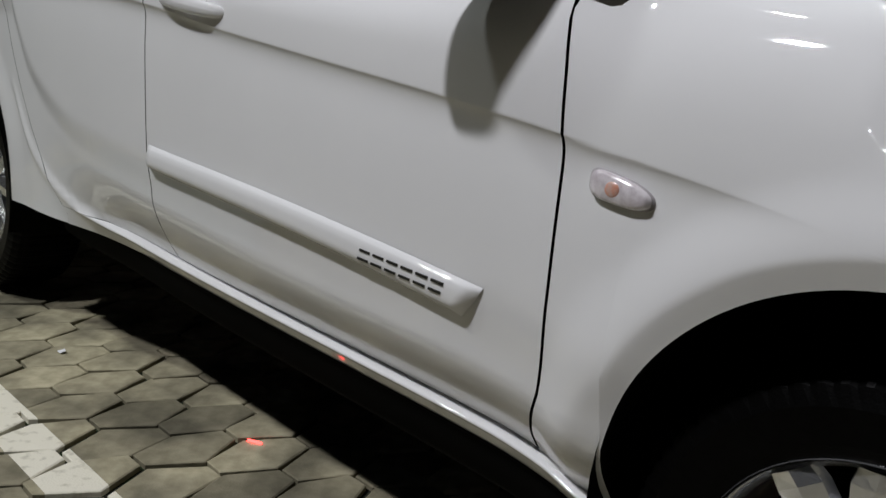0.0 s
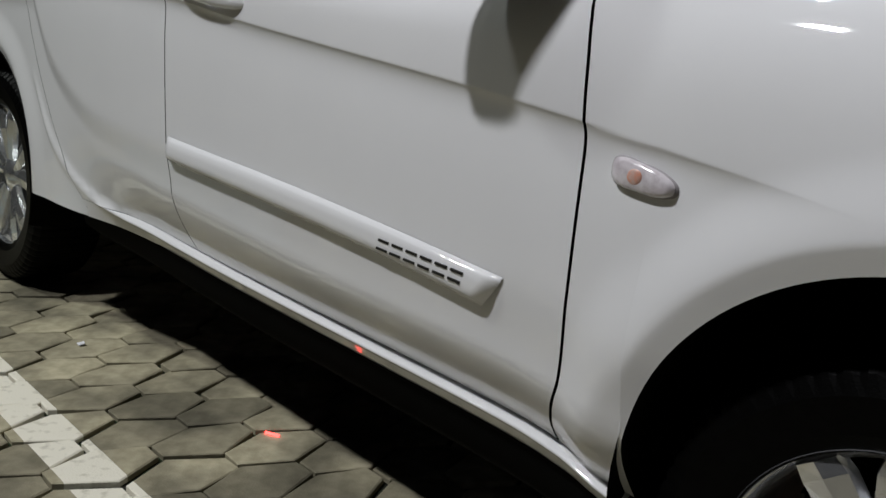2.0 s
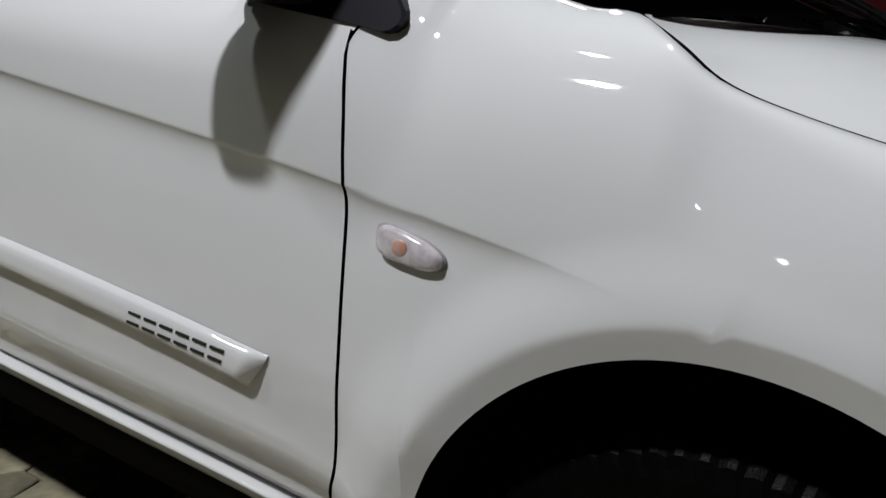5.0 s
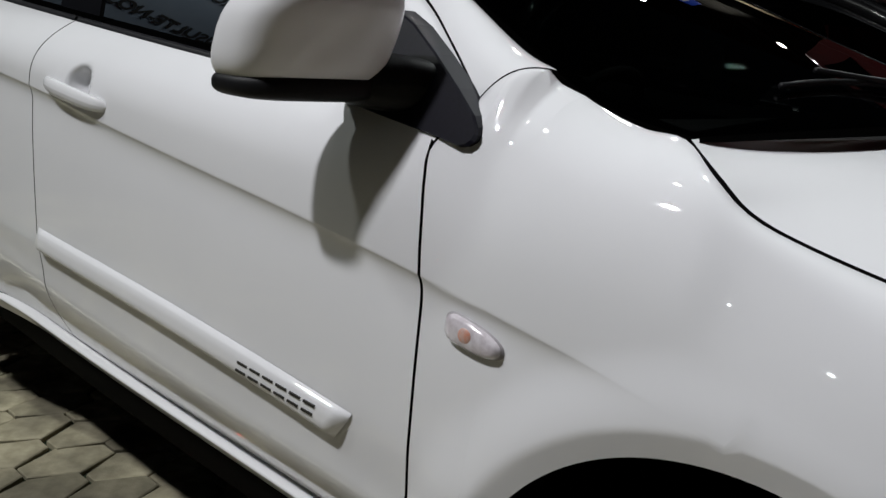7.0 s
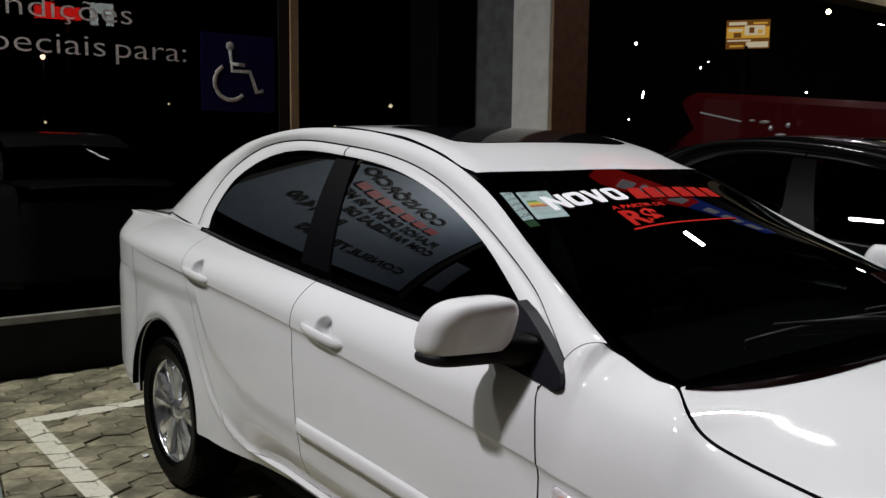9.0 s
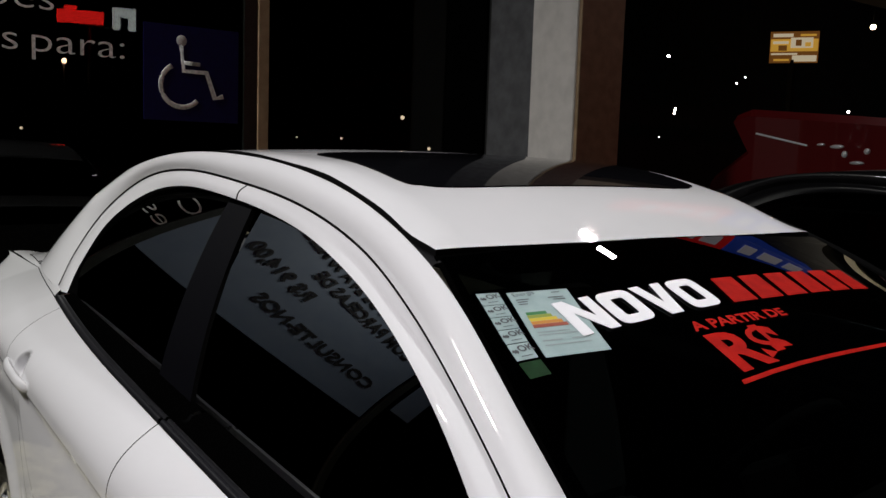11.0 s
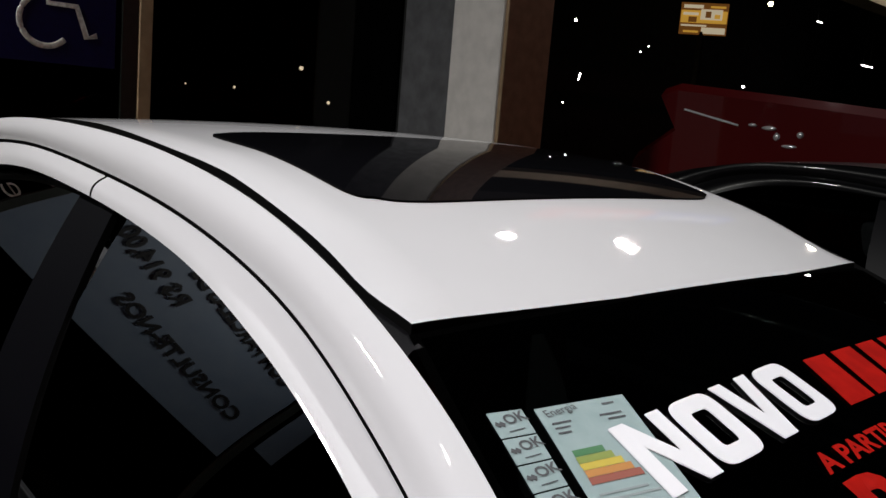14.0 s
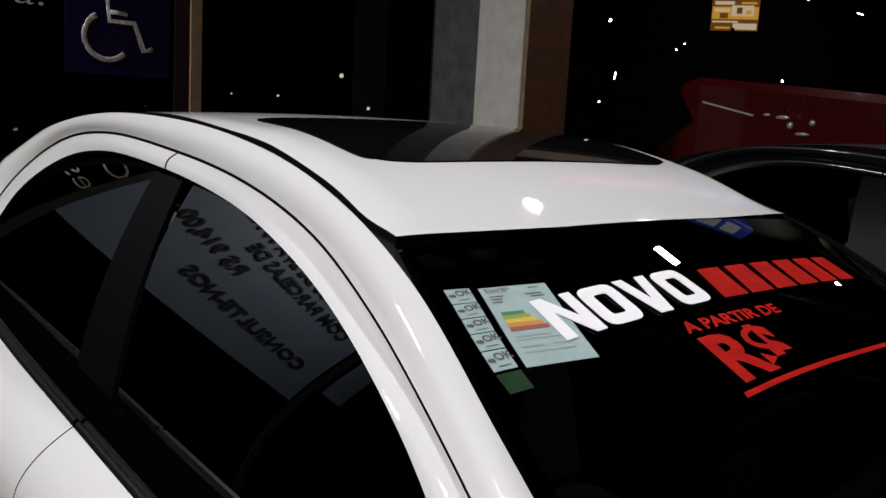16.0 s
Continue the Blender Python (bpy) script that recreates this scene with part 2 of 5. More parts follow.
def side(x, z):
    """The half width of the body side under the belt."""
    x, z = np.broadcast_arrays(np.asarray(x, float), np.asarray(z, float))
    w = plan_y(x).copy()
    d = z - crease_z(x)
    fade = step(-0.06, -0.34, x) * step(-3.1, -2.3, x)
    w -= 0.8 * np.clip(d, 0, None) ** 2
    zb = belt_z(x)
    at_belt = plan_y(x) - 0.8 * np.clip(zb - crease_z(x), 0, None) ** 2
    w += (green(x, zb) + 0.018 - at_belt) * np.clip((z - zb + 0.11) / 0.11, 0, 1.2) ** 2.2 * step(-0.30, -0.62, x)
    below = np.clip(-d, 0, None)
    w -= fade * 0.0125 * (1 - np.exp(-below / 0.017)) * np.exp(-below / 0.07)
    for hx, hz in HANDLES:
        w -= 0.032 * (1 - step(0.020, 0.038, np.hypot((x - hx - 0.010) * 0.85, z - hz - 0.017)))
    zz = z - sill_z(x)
    top = scoop_z(x)
    near = step(-2.12, -1.58, x)
    tail = 0.4 * step(-1.80, -2.02, x)
    w -= 0.010 * step(0.24, top, zz) + 0.062 * np.clip((top - zz) / (top - 0.010), 0, 1) ** 1.45 * near * (1 - tail * step(0.008, -0.002, zz))
    w += near * (1 - tail) * (0.021 * step(0.011, 0.004, zz) - 0.004 * step(0.002, -0.006, zz) - 0.75 * np.clip(-zz, 0, 0.06))
    w += (1 - near) * 0.006 * np.exp(-(((z - flare_z(x)) / 0.014) ** 2)) * step(-2.3, -2.15, x)
    for cx, cz, r in (FRONT_ARCH, REAR_ARCH):
        far = np.hypot(x - cx, z - cz) - r
        # the skin swells towards the arch, and its narrow lip turns in and down
        swell = 0.011 * (1 - step(0.030, 0.115, far)) - 0.34 * np.clip(0.031 - far, 0, 0.031)
        w += swell * step(cz - 0.14, cz + 0.05, z) * step(r + 0.14, r + 0.09, np.abs(x - cx))
    return w


RAIL_GAP = [(-0.428, 0.797, 0.989), (-0.525, 0.748, 1.052), (-0.63, 0.698, 1.112), (-0.81, 0.641, 1.196), (-1.02, 0.582, 1.280), (-1.22, 0.548, 1.353), (-1.44, 0.537, 1.406), (-1.72, 0.527, 1.437), (-2.06, 0.528, 1.455), (-2.36, 0.531, 1.423), (-2.57, 0.574, 1.325), (-2.65, 0.637, 1.20), (-2.655, 0.69, 1.09)]
GLASS_TOP = [(-0.565, 0.768, 1.02), (-0.60, 0.748, 1.05), (-0.69, 0.712, 1.103), (-0.855, 0.662, 1.195), (-1.06, 0.612, 1.277), (-1.25, 0.584, 1.336), (-1.45, 0.563, 1.376), (-1.72, 0.550, 1.405), (-2.03, 0.546, 1.418), (-2.28, 0.556, 1.385), (-2.48, 0.595, 1.295), (-2.56, 0.65, 1.17), (-2.54, 0.69, 1.095)]
RAIL_IN = [(-0.352, 0.748, 1.034), (-0.44, 0.700, 1.053), (-0.55, 0.664, 1.103), (-0.75, 0.608, 1.204), (-0.965, 0.557, 1.321), (-1.19, 0.522, 1.404), (-1.43, 0.506, 1.460), (-1.72, 0.510, 1.494), (-2.06, 0.526, 1.498), (-2.36, 0.538, 1.464), (-2.62, 0.54, 1.402), (-2.92, 0.57, 1.265), (-3.12, 0.62, 1.125)]
frame_low = smooth_fn([(p[0], p[2]) for p in GLASS_TOP[1:10]])
frame_half = smooth_fn([(p[0], p[1]) for p in GLASS_TOP[1:10]])


def plain_green(x, z):
    w = 0.768 - (z - 1.03) * 0.548 + 0.012 * (1 - ((z - 1.23) / 0.2) ** 2)
    return w - 0.05 * np.clip((-x - 1.75) / 0.9, 0, 1.5) ** 2 + 0.012 * step(-0.8, -0.45, x)


def green(x, z):
    """The half width of the side glass over the belt."""
    x, z = np.broadcast_arrays(np.asarray(x, float), np.asarray(z, float))
    zg, zb = frame_low(x), belt_z(x)
    rise = np.clip((z - zb) / np.clip(zg - zb, 0.05, None), 0, 1.2)
    lean = (plain_green(x, zg) - frame_half(x)) * step(-2.5, -2.2, x) * step(-0.55, -0.75, x)
    return plain_green(x, z) - lean * rise**1.5


rail_gap, glass_top, rail_in = spline3(RAIL_GAP), spline3(GLASS_TOP), spline3(RAIL_IN)
SCREEN_EDGE = [(-1.058, 0.519, 1.362), (-0.94, 0.556, 1.303), (-0.823, 0.588, 1.243), (-0.64, 0.640, 1.146), (-0.488, 0.680, 1.074), (-0.381, 0.708, 1.022), (-0.30, 0.726, 0.993), (-0.233, 0.736, 0.981), (-0.172, 0.742, 0.977)]
screen_edge = spline3(SCREEN_EDGE)
HOOD_GAP = [(-0.172, 0.742, 0.977), (-0.11, 0.791, 0.949), (-0.063, 0.805, 0.920), (0.0, 0.801, 0.899), (0.11, 0.786, 0.874), (0.30, 0.76, 0.838), (0.5, 0.715, 0.792), (0.68, 0.645, 0.742), (0.78, 0.58, 0.71)]
hood_gap = spline3(HOOD_GAP)


def pane_half(x, z):
    """The half width of the side glass itself, which stands inside the shoulder and bows inwards towards its top."""
    d = z - 1.25
    return 0.638 + 0.008 * x - 0.51 * d - 0.5 * d**2


def screen(u, v):
    """The windscreen: u from the centre (0) to the side (1), v from its top (0) to its foot (1)."""
    u, v = np.broadcast_arrays(np.asarray(u, float), np.asarray(v, float))
    e = screen_edge(v)
    cx, cz = -1.035 + 1.02 * v, 1.378 - 0.372 * v
    p = 2 + 2.0 * v
    a = np.abs(u) ** p
    return np.stack([cx + (e[..., 0] - cx) * a, u * e[..., 1], cz + (e[..., 2] - cz) * a], -1)


def roof(x, y):
    t = np.clip(np.abs(np.asarray(y, float)) / 0.54, 0, 1)
    ex = smooth_fn([(-2.75, 1.365), (-2.62, 1.405), (-2.25, 1.482), (-1.87, 1.503), (-1.53, 1.489), (-1.26, 1.441), (-1.058, 1.367), (-1.0, 1.342)])(x)
    return ex + 0.015 * (1 - t**2) - 0.024 * np.clip((t - 0.83) / 0.13, 0, 1.2) ** 2 * step(-1.85, -1.45, x) * step(-1.04, -1.16, x)


def rail(t, v):
    """The roof rail and front pillar: t from the foot of the front pillar to the tail, v from the door frame to the roof."""
    o, i = rail_gap(t) + np.array([0, 0, 0.003]), rail_in(t)
    base, across = o * (1 - v) + i * v, i - o
    nrm = np.cross(np.gradient(base, axis=0), across)
    nrm /= np.linalg.norm(nrm, axis=1)[:, None] + 1e-9
    nrm *= np.sign(nrm @ np.array([0.0, 1.0, 0.9]))[:, None]
    bow = 0.2 * math.sin(math.pi * v) ** 0.9
    return base + nrm * bow * np.clip(np.linalg.norm(across, axis=1), 0.03, 0.13)[:, None]


RAIL_T = np.linspace(0, 1, 150)
PILLAR_FOOT = np.array([rail(RAIL_T, v)[0] for v in np.linspace(0, 1, 15)])


def mirror_y(g, sg):
    return np.asarray(g, float) * np.array([1, sg, 1])


def row_z(v, lo, mid, hi):
    """Heights that close up towards the crease from both sides."""
    if v < 0.7:
        return mid - (mid - lo) * (1 - v / 0.7) ** 1.5
    return mid + (hi - mid) * ((v - 0.7) / 0.3) ** 1.25


def side_grid(sg, xa, xb, za, zb, nx, nz):
    """Points of the body side between two edges x(z), for rows from za(x) to zb(x)."""
    out = []
    for v in np.linspace(0, 1, nz):
        row = []
        for u in np.linspace(0, 1, nx):
            z = 0.7
            for _ in range(6):
                x = xa(z) * (1 - u) + xb(z) * u
                z = row_z(v, float(za(x)), float(crease_z(x)), float(zb(x)))
            row.append((x, sg * float(side(x, z)), z))
        out.append(row)
    return np.array(out)


def const(a):
    return lambda _: a


front_gap = smooth_fn([(0.25, -0.446), (0.333, -0.448), (0.36, -0.447), (0.402, -0.434), (0.446, -0.418), (0.53, -0.415), (0.65, -0.418), (0.772, -0.424), (0.804, -0.4275), (0.849, -0.433), (0.893, -0.442), (0.926, -0.449), (0.941, -0.441), (0.96, -0.431)])
middle_gap = smooth_fn([(0.30, -1.449), (0.395, -1.455), (0.45, -1.460), (0.5, -1.464), (0.607, -1.475), (0.737, -1.49), (0.88, -1.505), (0.935, -1.50), (1.054, -1.50)])
rear_gap = smooth_fn([(0.37, -1.93), (0.43, -2.0), (0.5, -2.07), (0.6, -2.155), (0.75, -2.255), (0.9, -2.33), (1.0, -2.37), (1.09, -2.42)])
G = 0.0025


def build_car(paint, label, detailed=True):
    car = tagged(new("car"), label, "car")
    for sg in (-1, 1):
        inw = (0, -sg, 0)
        fl = sg < 0
        # fender: the strip behind the wheel, then the part over the wheel, each up to the bonnet gap
        cx, cz, r = FRONT_ARCH
        top = spline3([(-0.47, 0.715, 1.06), (-0.42, 0.73, 1.048), (-0.36, 0.746, 1.028), (-0.31, 0.731, 0.997), (-0.233, 0.741, 0.981), (-0.174, 0.746, 0.977), (-0.112, 0.795, 0.949), (-0.064, 0.809, 0.920), (0.0, 0.805, 0.899), (0.11, 0.790, 0.874), (0.30, 0.764, 0.838), (0.5, 0.719, 0.792), (0.68, 0.649, 0.742), (0.74, 0.62, 0.72)])
        joint = smooth_fn([(-0.45, 0.965), (-0.425, 0.984), (-0.39, 1.006), (-0.352, 1.031), (-0.34, 1.2), (0.0, 1.2)])
        tx = top(np.linspace(0, 1, 400))
        ty, tz = (lambda x: np.interp(x, tx[:, 0], tx[:, 1])), (lambda x: np.interp(x, tx[:, 0], tx[:, 2]))
        # the shoulder's own smooth run, which meets the true edge only at the top
        run_y = smooth_fn([(-0.47, 0.715), (-0.35, 0.742), (-0.2, 0.770), (-0.05, 0.792), (0.1, 0.790), (0.3, 0.764), (0.5, 0.719), (0.74, 0.62)])
        run_z = smooth_fn([(-0.47, 1.06), (-0.36, 1.02), (-0.25, 0.985), (-0.15, 0.955), (-0.05, 0.920), (0.05, 0.888), (0.11, 0.874), (0.3, 0.838), (0.5, 0.792), (0.74, 0.72)])

        def fender_col(x, z0, n_low, n_top, zmid=None, xt=None):
            zm = min(0.80, tz(x) - 0.13)
            zc = min(float(crease_z(x)), zm - 0.01)
            if zc - z0 > 0.03:
                zs = np.r_[[row_z(v, z0, zc, zm) for v in np.linspace(0, 1, n_low)]]
            else:
                zs = np.linspace(z0, zm, n_low)
            if zmid is not None:
                zs = np.r_[np.linspace(z0, zmid, 12), [row_z(v, zmid, zc, zm) for v in np.linspace(0, 1, n_low)[1:]]]
            col = [(x, float(side(x, z)), z) for z in zs]
            ys, ye, ze = col[-1][1], ty(x), tz(x)
            tilt = (float(side(x, zm)) - float(side(x, zm - 0.01))) / 0.01
            last = math.pi / 2
            zj = float(joint(x))
            if zj < ze:
                last = math.asin(min(1.0, ((zj - zm) / (ze - zm)) ** (1 / 0.95)))
            for a in np.linspace(0, last, n_top)[1:]:
                c1, s1 = math.cos(a), math.sin(a)
                ey, ez = float(run_y(x)) + (ye - float(run_y(x))) * s1**5, float(run_z(x)) + (ze - float(run_z(x))) * s1**5
                y = ey + (ys - ey) * c1 ** (0.95 + 0.45 * float(step(-0.08, -0.42, x))) + tilt * (ez - zm) * s1 * (1 - s1)
                col.append((x, y, zm + (ez - zm) * s1 ** 0.95))
            # towards the front pillar the top of the column runs up to the pillar's foot
            fx = x if xt is None else xt
            near = 1.0 if fx < -0.352 else float(step(-0.20, -0.352, fx))
            if near > 0:
                if fx < -0.352:
                    goal = [np.interp(-fx, -PILLAR_FOOT[::-1, 0], PILLAR_FOOT[::-1, k]) for k in (1, 2)]
                    dy, dz = goal[0] - 0.001 - col[-1][1], goal[1] - 0.0015 - col[-1][2]
                else:
                    dy, dz = PILLAR_FOOT[-1, 1] - 0.001 - ty(-0.352), PILLAR_FOOT[-1, 2] - 0.0015 - tz(-0.352)
                z1 = col[-1][2]
                for k, (px, py, pz) in enumerate(col):
                    w = near * max(0.0, (pz - 0.88) / (z1 - 0.88)) ** 2.4
                    col[k] = (px, py + dy * w, pz + dz * w)
            return col

        xs1 = np.linspace(-0.405, cx - r, 18)
        cols = []
        for x in xs1:
            k = (x - xs1[0]) / (xs1[-1] - xs1[0])
            col = np.array(fender_col(x, float(lip_z(x)) + 0.0125, 40, 20, cz + 0.02, -0.4285 * (1 - k) + x * k))
            # the rear edge follows the door gap
            col[:, 0] = (front_gap(col[:, 2]) + G) * (1 - k) + x * k
            w = (1 - k) * step(0.985, 0.945, col[:, 2])
            col[:, 1] = col[:, 1] * (1 - w) + side(col[:, 0], col[:, 2]) * w
            cols.append(col)
        n_rows = len(cols[0])
        fender = tagged(new("fender"), "")
        fender.parent = car
        panel("lower_fender", mirror_y(np.array(cols).transpose(1, 0, 2), sg), paint, fender, inw, flip=not fl, bare=(1,), last=(0, -0.4 * sg, -0.9))
        cols = []
        for a in np.linspace(math.pi, 0.12, 60):
            x = cx + r * math.cos(a)
            if x > 0.735:
                break
            cols.append(fender_col(x, cz + r * math.sin(a) + 0.0005, 40, 20))
        for x in np.linspace(cx + r, 0.735, 22)[1:]:
            cols.append(fender_col(x, cz + 0.03, 40, 20))
        panel("upper_fender", mirror_y(np.array(cols).transpose(1, 0, 2), sg), paint, fender, inw, flip=not fl, bare=(3,), last=(0, -0.4 * sg, -0.9))
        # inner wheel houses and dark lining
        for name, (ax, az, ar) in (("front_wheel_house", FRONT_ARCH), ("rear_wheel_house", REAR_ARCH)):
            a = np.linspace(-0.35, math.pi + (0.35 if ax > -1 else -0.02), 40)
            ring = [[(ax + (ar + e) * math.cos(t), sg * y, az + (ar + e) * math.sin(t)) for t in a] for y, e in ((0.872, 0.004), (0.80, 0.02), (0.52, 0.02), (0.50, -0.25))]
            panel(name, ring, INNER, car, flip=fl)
        # doors
        door = tagged(new("front_door"), "")
        door.parent = car
        ztop = lambda x: belt_z(x)
        nx, nz = (150, 81) if detailed else (40, 41)
        g = side_grid(sg, lambda z: middle_gap(z) + 0.0018, lambda z: front_gap(z) - G, lambda x: lip_z(x) + 0.012, lambda x: min(ztop(x), 0.945 if x > -0.45 else 9), nx, nz)
        panel("door_skin", g, paint, door, inw, flip=not fl)
        rdoor = tagged(new("rear_door"), "")
        rdoor.parent = car
        g = side_grid(sg, lambda z: rear_gap(z) + 0.0012, lambda z: middle_gap(z) - 0.0018, lambda x: lip_z(x) + 0.012, ztop, nx - 15, nz)
        panel("door_skin", g, paint, rdoor, inw, flip=not fl)
        # sill, with the rising tail before the rear wheel
        g = []
        for v in np.linspace(0, 1, 26):
            row = []
            for u in np.linspace(0, 1, 110):
                x = -1.95 * (1 - u) - 0.324 * u
                for _ in range(3):
                    z = float(lip_z(x)) - 0.030 + v * 0.0412
                    x = (float(rear_gap(z)) - 0.002) * (1 - u) - 0.324 * u
                row.append((x, sg * float(side(x, z)), z))
            g.append(row)
        g = np.array(g)
        panel("sill", g, paint, car, inw, flip=not fl)
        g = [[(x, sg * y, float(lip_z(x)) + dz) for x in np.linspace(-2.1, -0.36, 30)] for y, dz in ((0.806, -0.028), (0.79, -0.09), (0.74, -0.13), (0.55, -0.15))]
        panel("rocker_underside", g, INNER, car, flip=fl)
        # rear quarter: before the wheel, then over and behind it
        ax, az, ar = REAR_ARCH
        seam = az + 0.85 * ar
        def arch_front(z):
            if z < az:
                return ax + ar + 0.7 * (az - z)
            return ax + math.sqrt(max(0.0, ar**2 - (min(z, seam) - az) ** 2))
        quarter = tagged(new("rear_quarter"), "")
        quarter.parent = car
        rg = lambda z: float(rear_gap(z)) - 0.0012
        g = side_grid(sg, arch_front, rg, const(0.345), belt_z, 24, 90)
        panel("front_quarter_skin", g, paint, quarter, inw, flip=not fl)
        cols = []
        x_seam = arch_front(seam)
        for x in np.r_[ax + ar * np.cos(np.linspace(math.acos((x_seam - ax) / ar), math.pi, 50)), np.linspace(ax - ar, -3.6, 30)[1:]]:
            z0 = az + math.sqrt(max(0.0, ar**2 - (x - ax) ** 2)) if x > ax - ar else az - 0.03
            cols.append([(x, float(side(x, z)), z) for z in [row_z(v, z0, float(crease_z(x)), float(belt_z(x))) for v in np.linspace(0, 1, 70)]])
        panel("rear_quarter_skin", mirror_y(np.array(cols).transpose(1, 0, 2), sg), paint, quarter, inw, flip=fl)
        # shoulder from the quarter up to the pillar foot and the boot lid
        u = np.linspace(0, 1, 30)
        xb = -2.555 - 1.025 * u
        top = np.stack([np.interp(u, [0, 0.5, 1], c) for c in ((-2.60, -3.12, -3.58), (0.68, 0.60, 0.50), (1.092, 1.118, 1.078))], -1)
        low = np.stack([xb, side(xb, belt_z(xb)) - 0.001, belt_z(xb) - 0.002], -1)
        rows = [mirror_y(low * (1 - v) + top * v + np.array([0, 0, 0.009]) * math.sin(math.pi * v), sg) for v in np.linspace(0, 1, 9)]
        panel("quarter_shoulder", rows, paint, quarter, (0, -sg * 0.3, -0.9), flip=not fl)
        # door frames round the glass
        for host, t0, t1 in ((door, 0.0, 7.0 / 12 - 0.0016), (rdoor, 7.0 / 12 + 0.0004, 1.0)):
            t = np.linspace(t0, t1, 60)
            o, i = rail_gap(t), glass_top(t)
            rows = []
            for v in np.linspace(0, 1, 9):
                p = i * (1 - v) + (o - np.array([0, 0, 0.003])) * v + np.array([0, 0.006, 0.002]) * math.sin(math.pi * v)
                rows.append(mirror_y(p, sg))
            panel("window_frame", rows, paint, host, (0, -sg * 0.9, -0.2), flip=not fl, hem=0.016)
        # roof rail with the front and rear pillars
        t = RAIL_T
        rows = [mirror_y(rail(t, v), sg) for v in np.linspace(0, 1, 15)]
        panel("roof_rail", rows, paint, car, (0, -sg * 0.5, -0.85), flip=not fl, hem=0.014)
        # near-black sheet behind the gaps, its colour standing in for their shade
        g = [[(x, sg * (float(side(x, z)) - 0.022), z) for x in np.linspace(-2.3, -0.385, 40)] for z in np.linspace(0.40, 0.92, 20)]
        panel("inner_shell", g, INNER, car, flip=not fl)
        rows = []
        for v in np.linspace(0, 1, 6):
            p = glass_top(t) * (1 - v) + (rail_gap(t) * 0.7 + rail_in(t) * 0.3) * v - np.array([0, 0.02, 0.008])
            rows.append(mirror_y(p, sg))
        panel("inner_frame", rows, INNER, car, flip=not fl)
        # side glass
        for host, t0, t1, xa, xb in ((door, 0.12, 7.0 / 12 - 0.028, -0.72, -1.62), (rdoor, 7.0 / 12 + 0.02, 1.0, -1.76, -2.56)):
            t2 = np.linspace(t0, t1, 40)
            up = glass_top(t2)[:, [0, 2]]
            rows = []
            for v in np.linspace(0, 1, 16):
                lowx = np.linspace(xa, xb, 40)
                x = lowx * (1 - v) + up[:, 0] * v
                z = (belt_z(lowx) - 0.012) * (1 - v) + (up[:, 1] + 0.006) * v
                rows.append(np.stack([x, sg * (pane_half(x, z) - 0.010), z], -1))
            ob = panel("side_window", rows, SIDEGLASS, host, flip=not fl, label="dark tinted glass")
            ob.visible_shadow = False
        # black pillar between the doors
        rows = []
        for v in np.linspace(0, 1, 12):
            z = 1.012 * (1 - v) + 1.414 * v
            a0, a1 = -1.555 * (1 - v) + -1.672 * v, -1.745 * (1 - v) + -1.80 * v
            x = np.linspace(a0, a1, 8)
            zz = z + (belt_z(x) - 1.024) * (1 - v)
            rows.append(np.stack([x, sg * (pane_half(x, zz) - 0.005), zz], -1))
        panel("middle_pillar_cover", rows, SATIN, car, inw, flip=not fl, label="satin black pillar cover")
        # belt weatherstrips
        for host, xa, xb in ((door, -0.62, -1.497), (rdoor, -1.508, -2.535)):
            x = np.linspace(xa, xb, 40)
            z = belt_z(x)
            outer, innr = side(x, z), pane_half(x, z + 0.012)
            rows = [np.stack([x, sg * y, zz], -1) for y, zz in ((outer - 0.002, z - 0.001), (outer - 0.004, z + 0.006), (outer - 0.009, z + 0.009), (outer - 0.013, z + 0.004), (outer - 0.016, z + 0.004), (outer - 0.019, z + 0.008), (outer - 0.023, z + 0.006), (outer - 0.026, z - 0.004))]
            panel("weatherstrip", rows, STRIP_RUBBER, host, flip=not fl, label="black rubber belt strip")
            rows = [np.stack([x, sg * y, zz], -1) for y, zz in ((outer - 0.025, z - 0.004), (innr + 0.022, z - 0.004), (innr + 0.014, z + 0.006), (innr - 0.012, z + 0.010))]
            panel("inner_belt_strip", rows, FRIT, host, flip=not fl, label="matt black inner belt strip")
        # sail patch and mirror
        mirror = tagged(new("door_mirror"), "white door mirror with black underside")
        mirror.parent = car
        tri = [(-0.3825, 0.9445), (-0.3815, 0.952), (-0.386, 0.961), (-0.398, 0.973), (-0.44, 1.001), (-0.50, 1.038), (-0.56, 1.072), (-0.605, 1.09), (-0.63, 1.08), (-0.65, 1.0), (-0.64, 0.966), (-0.57, 0.956), (-0.45, 0.943), (-0.400, 0.936), (-0.390, 0.938)]
        def sail_y(x, z):
            return 0.845 - (z - 0.949) * 0.50 - 0.02 * (-0.45 - x)
        v1 = [(x, sg * (sail_y(x, z) + 0.004), z) for x, z in tri]
        v2 = [(x * 1.0, sg * (sail_y(x, z) - 0.03), z) for x, z in tri]
        cxm, czm = -0.56, 1.01
        v3 = [((x - cxm) * 0.972 + cxm, sg * (sail_y((x - cxm) * 0.972 + cxm, (z - czm) * 0.972 + czm) + 0.0065), (z - czm) * 0.972 + czm) for x, z in tri]
        n = len(tri)
        faces = [(k, (k + 1) % n, n + (k + 1) % n, n + k) for k in range(n)] + [(2 * n + k, 2 * n + (k + 1) % n, (k + 1) % n, k) for k in range(n)] + [tuple(range(2 * n, 3 * n))]
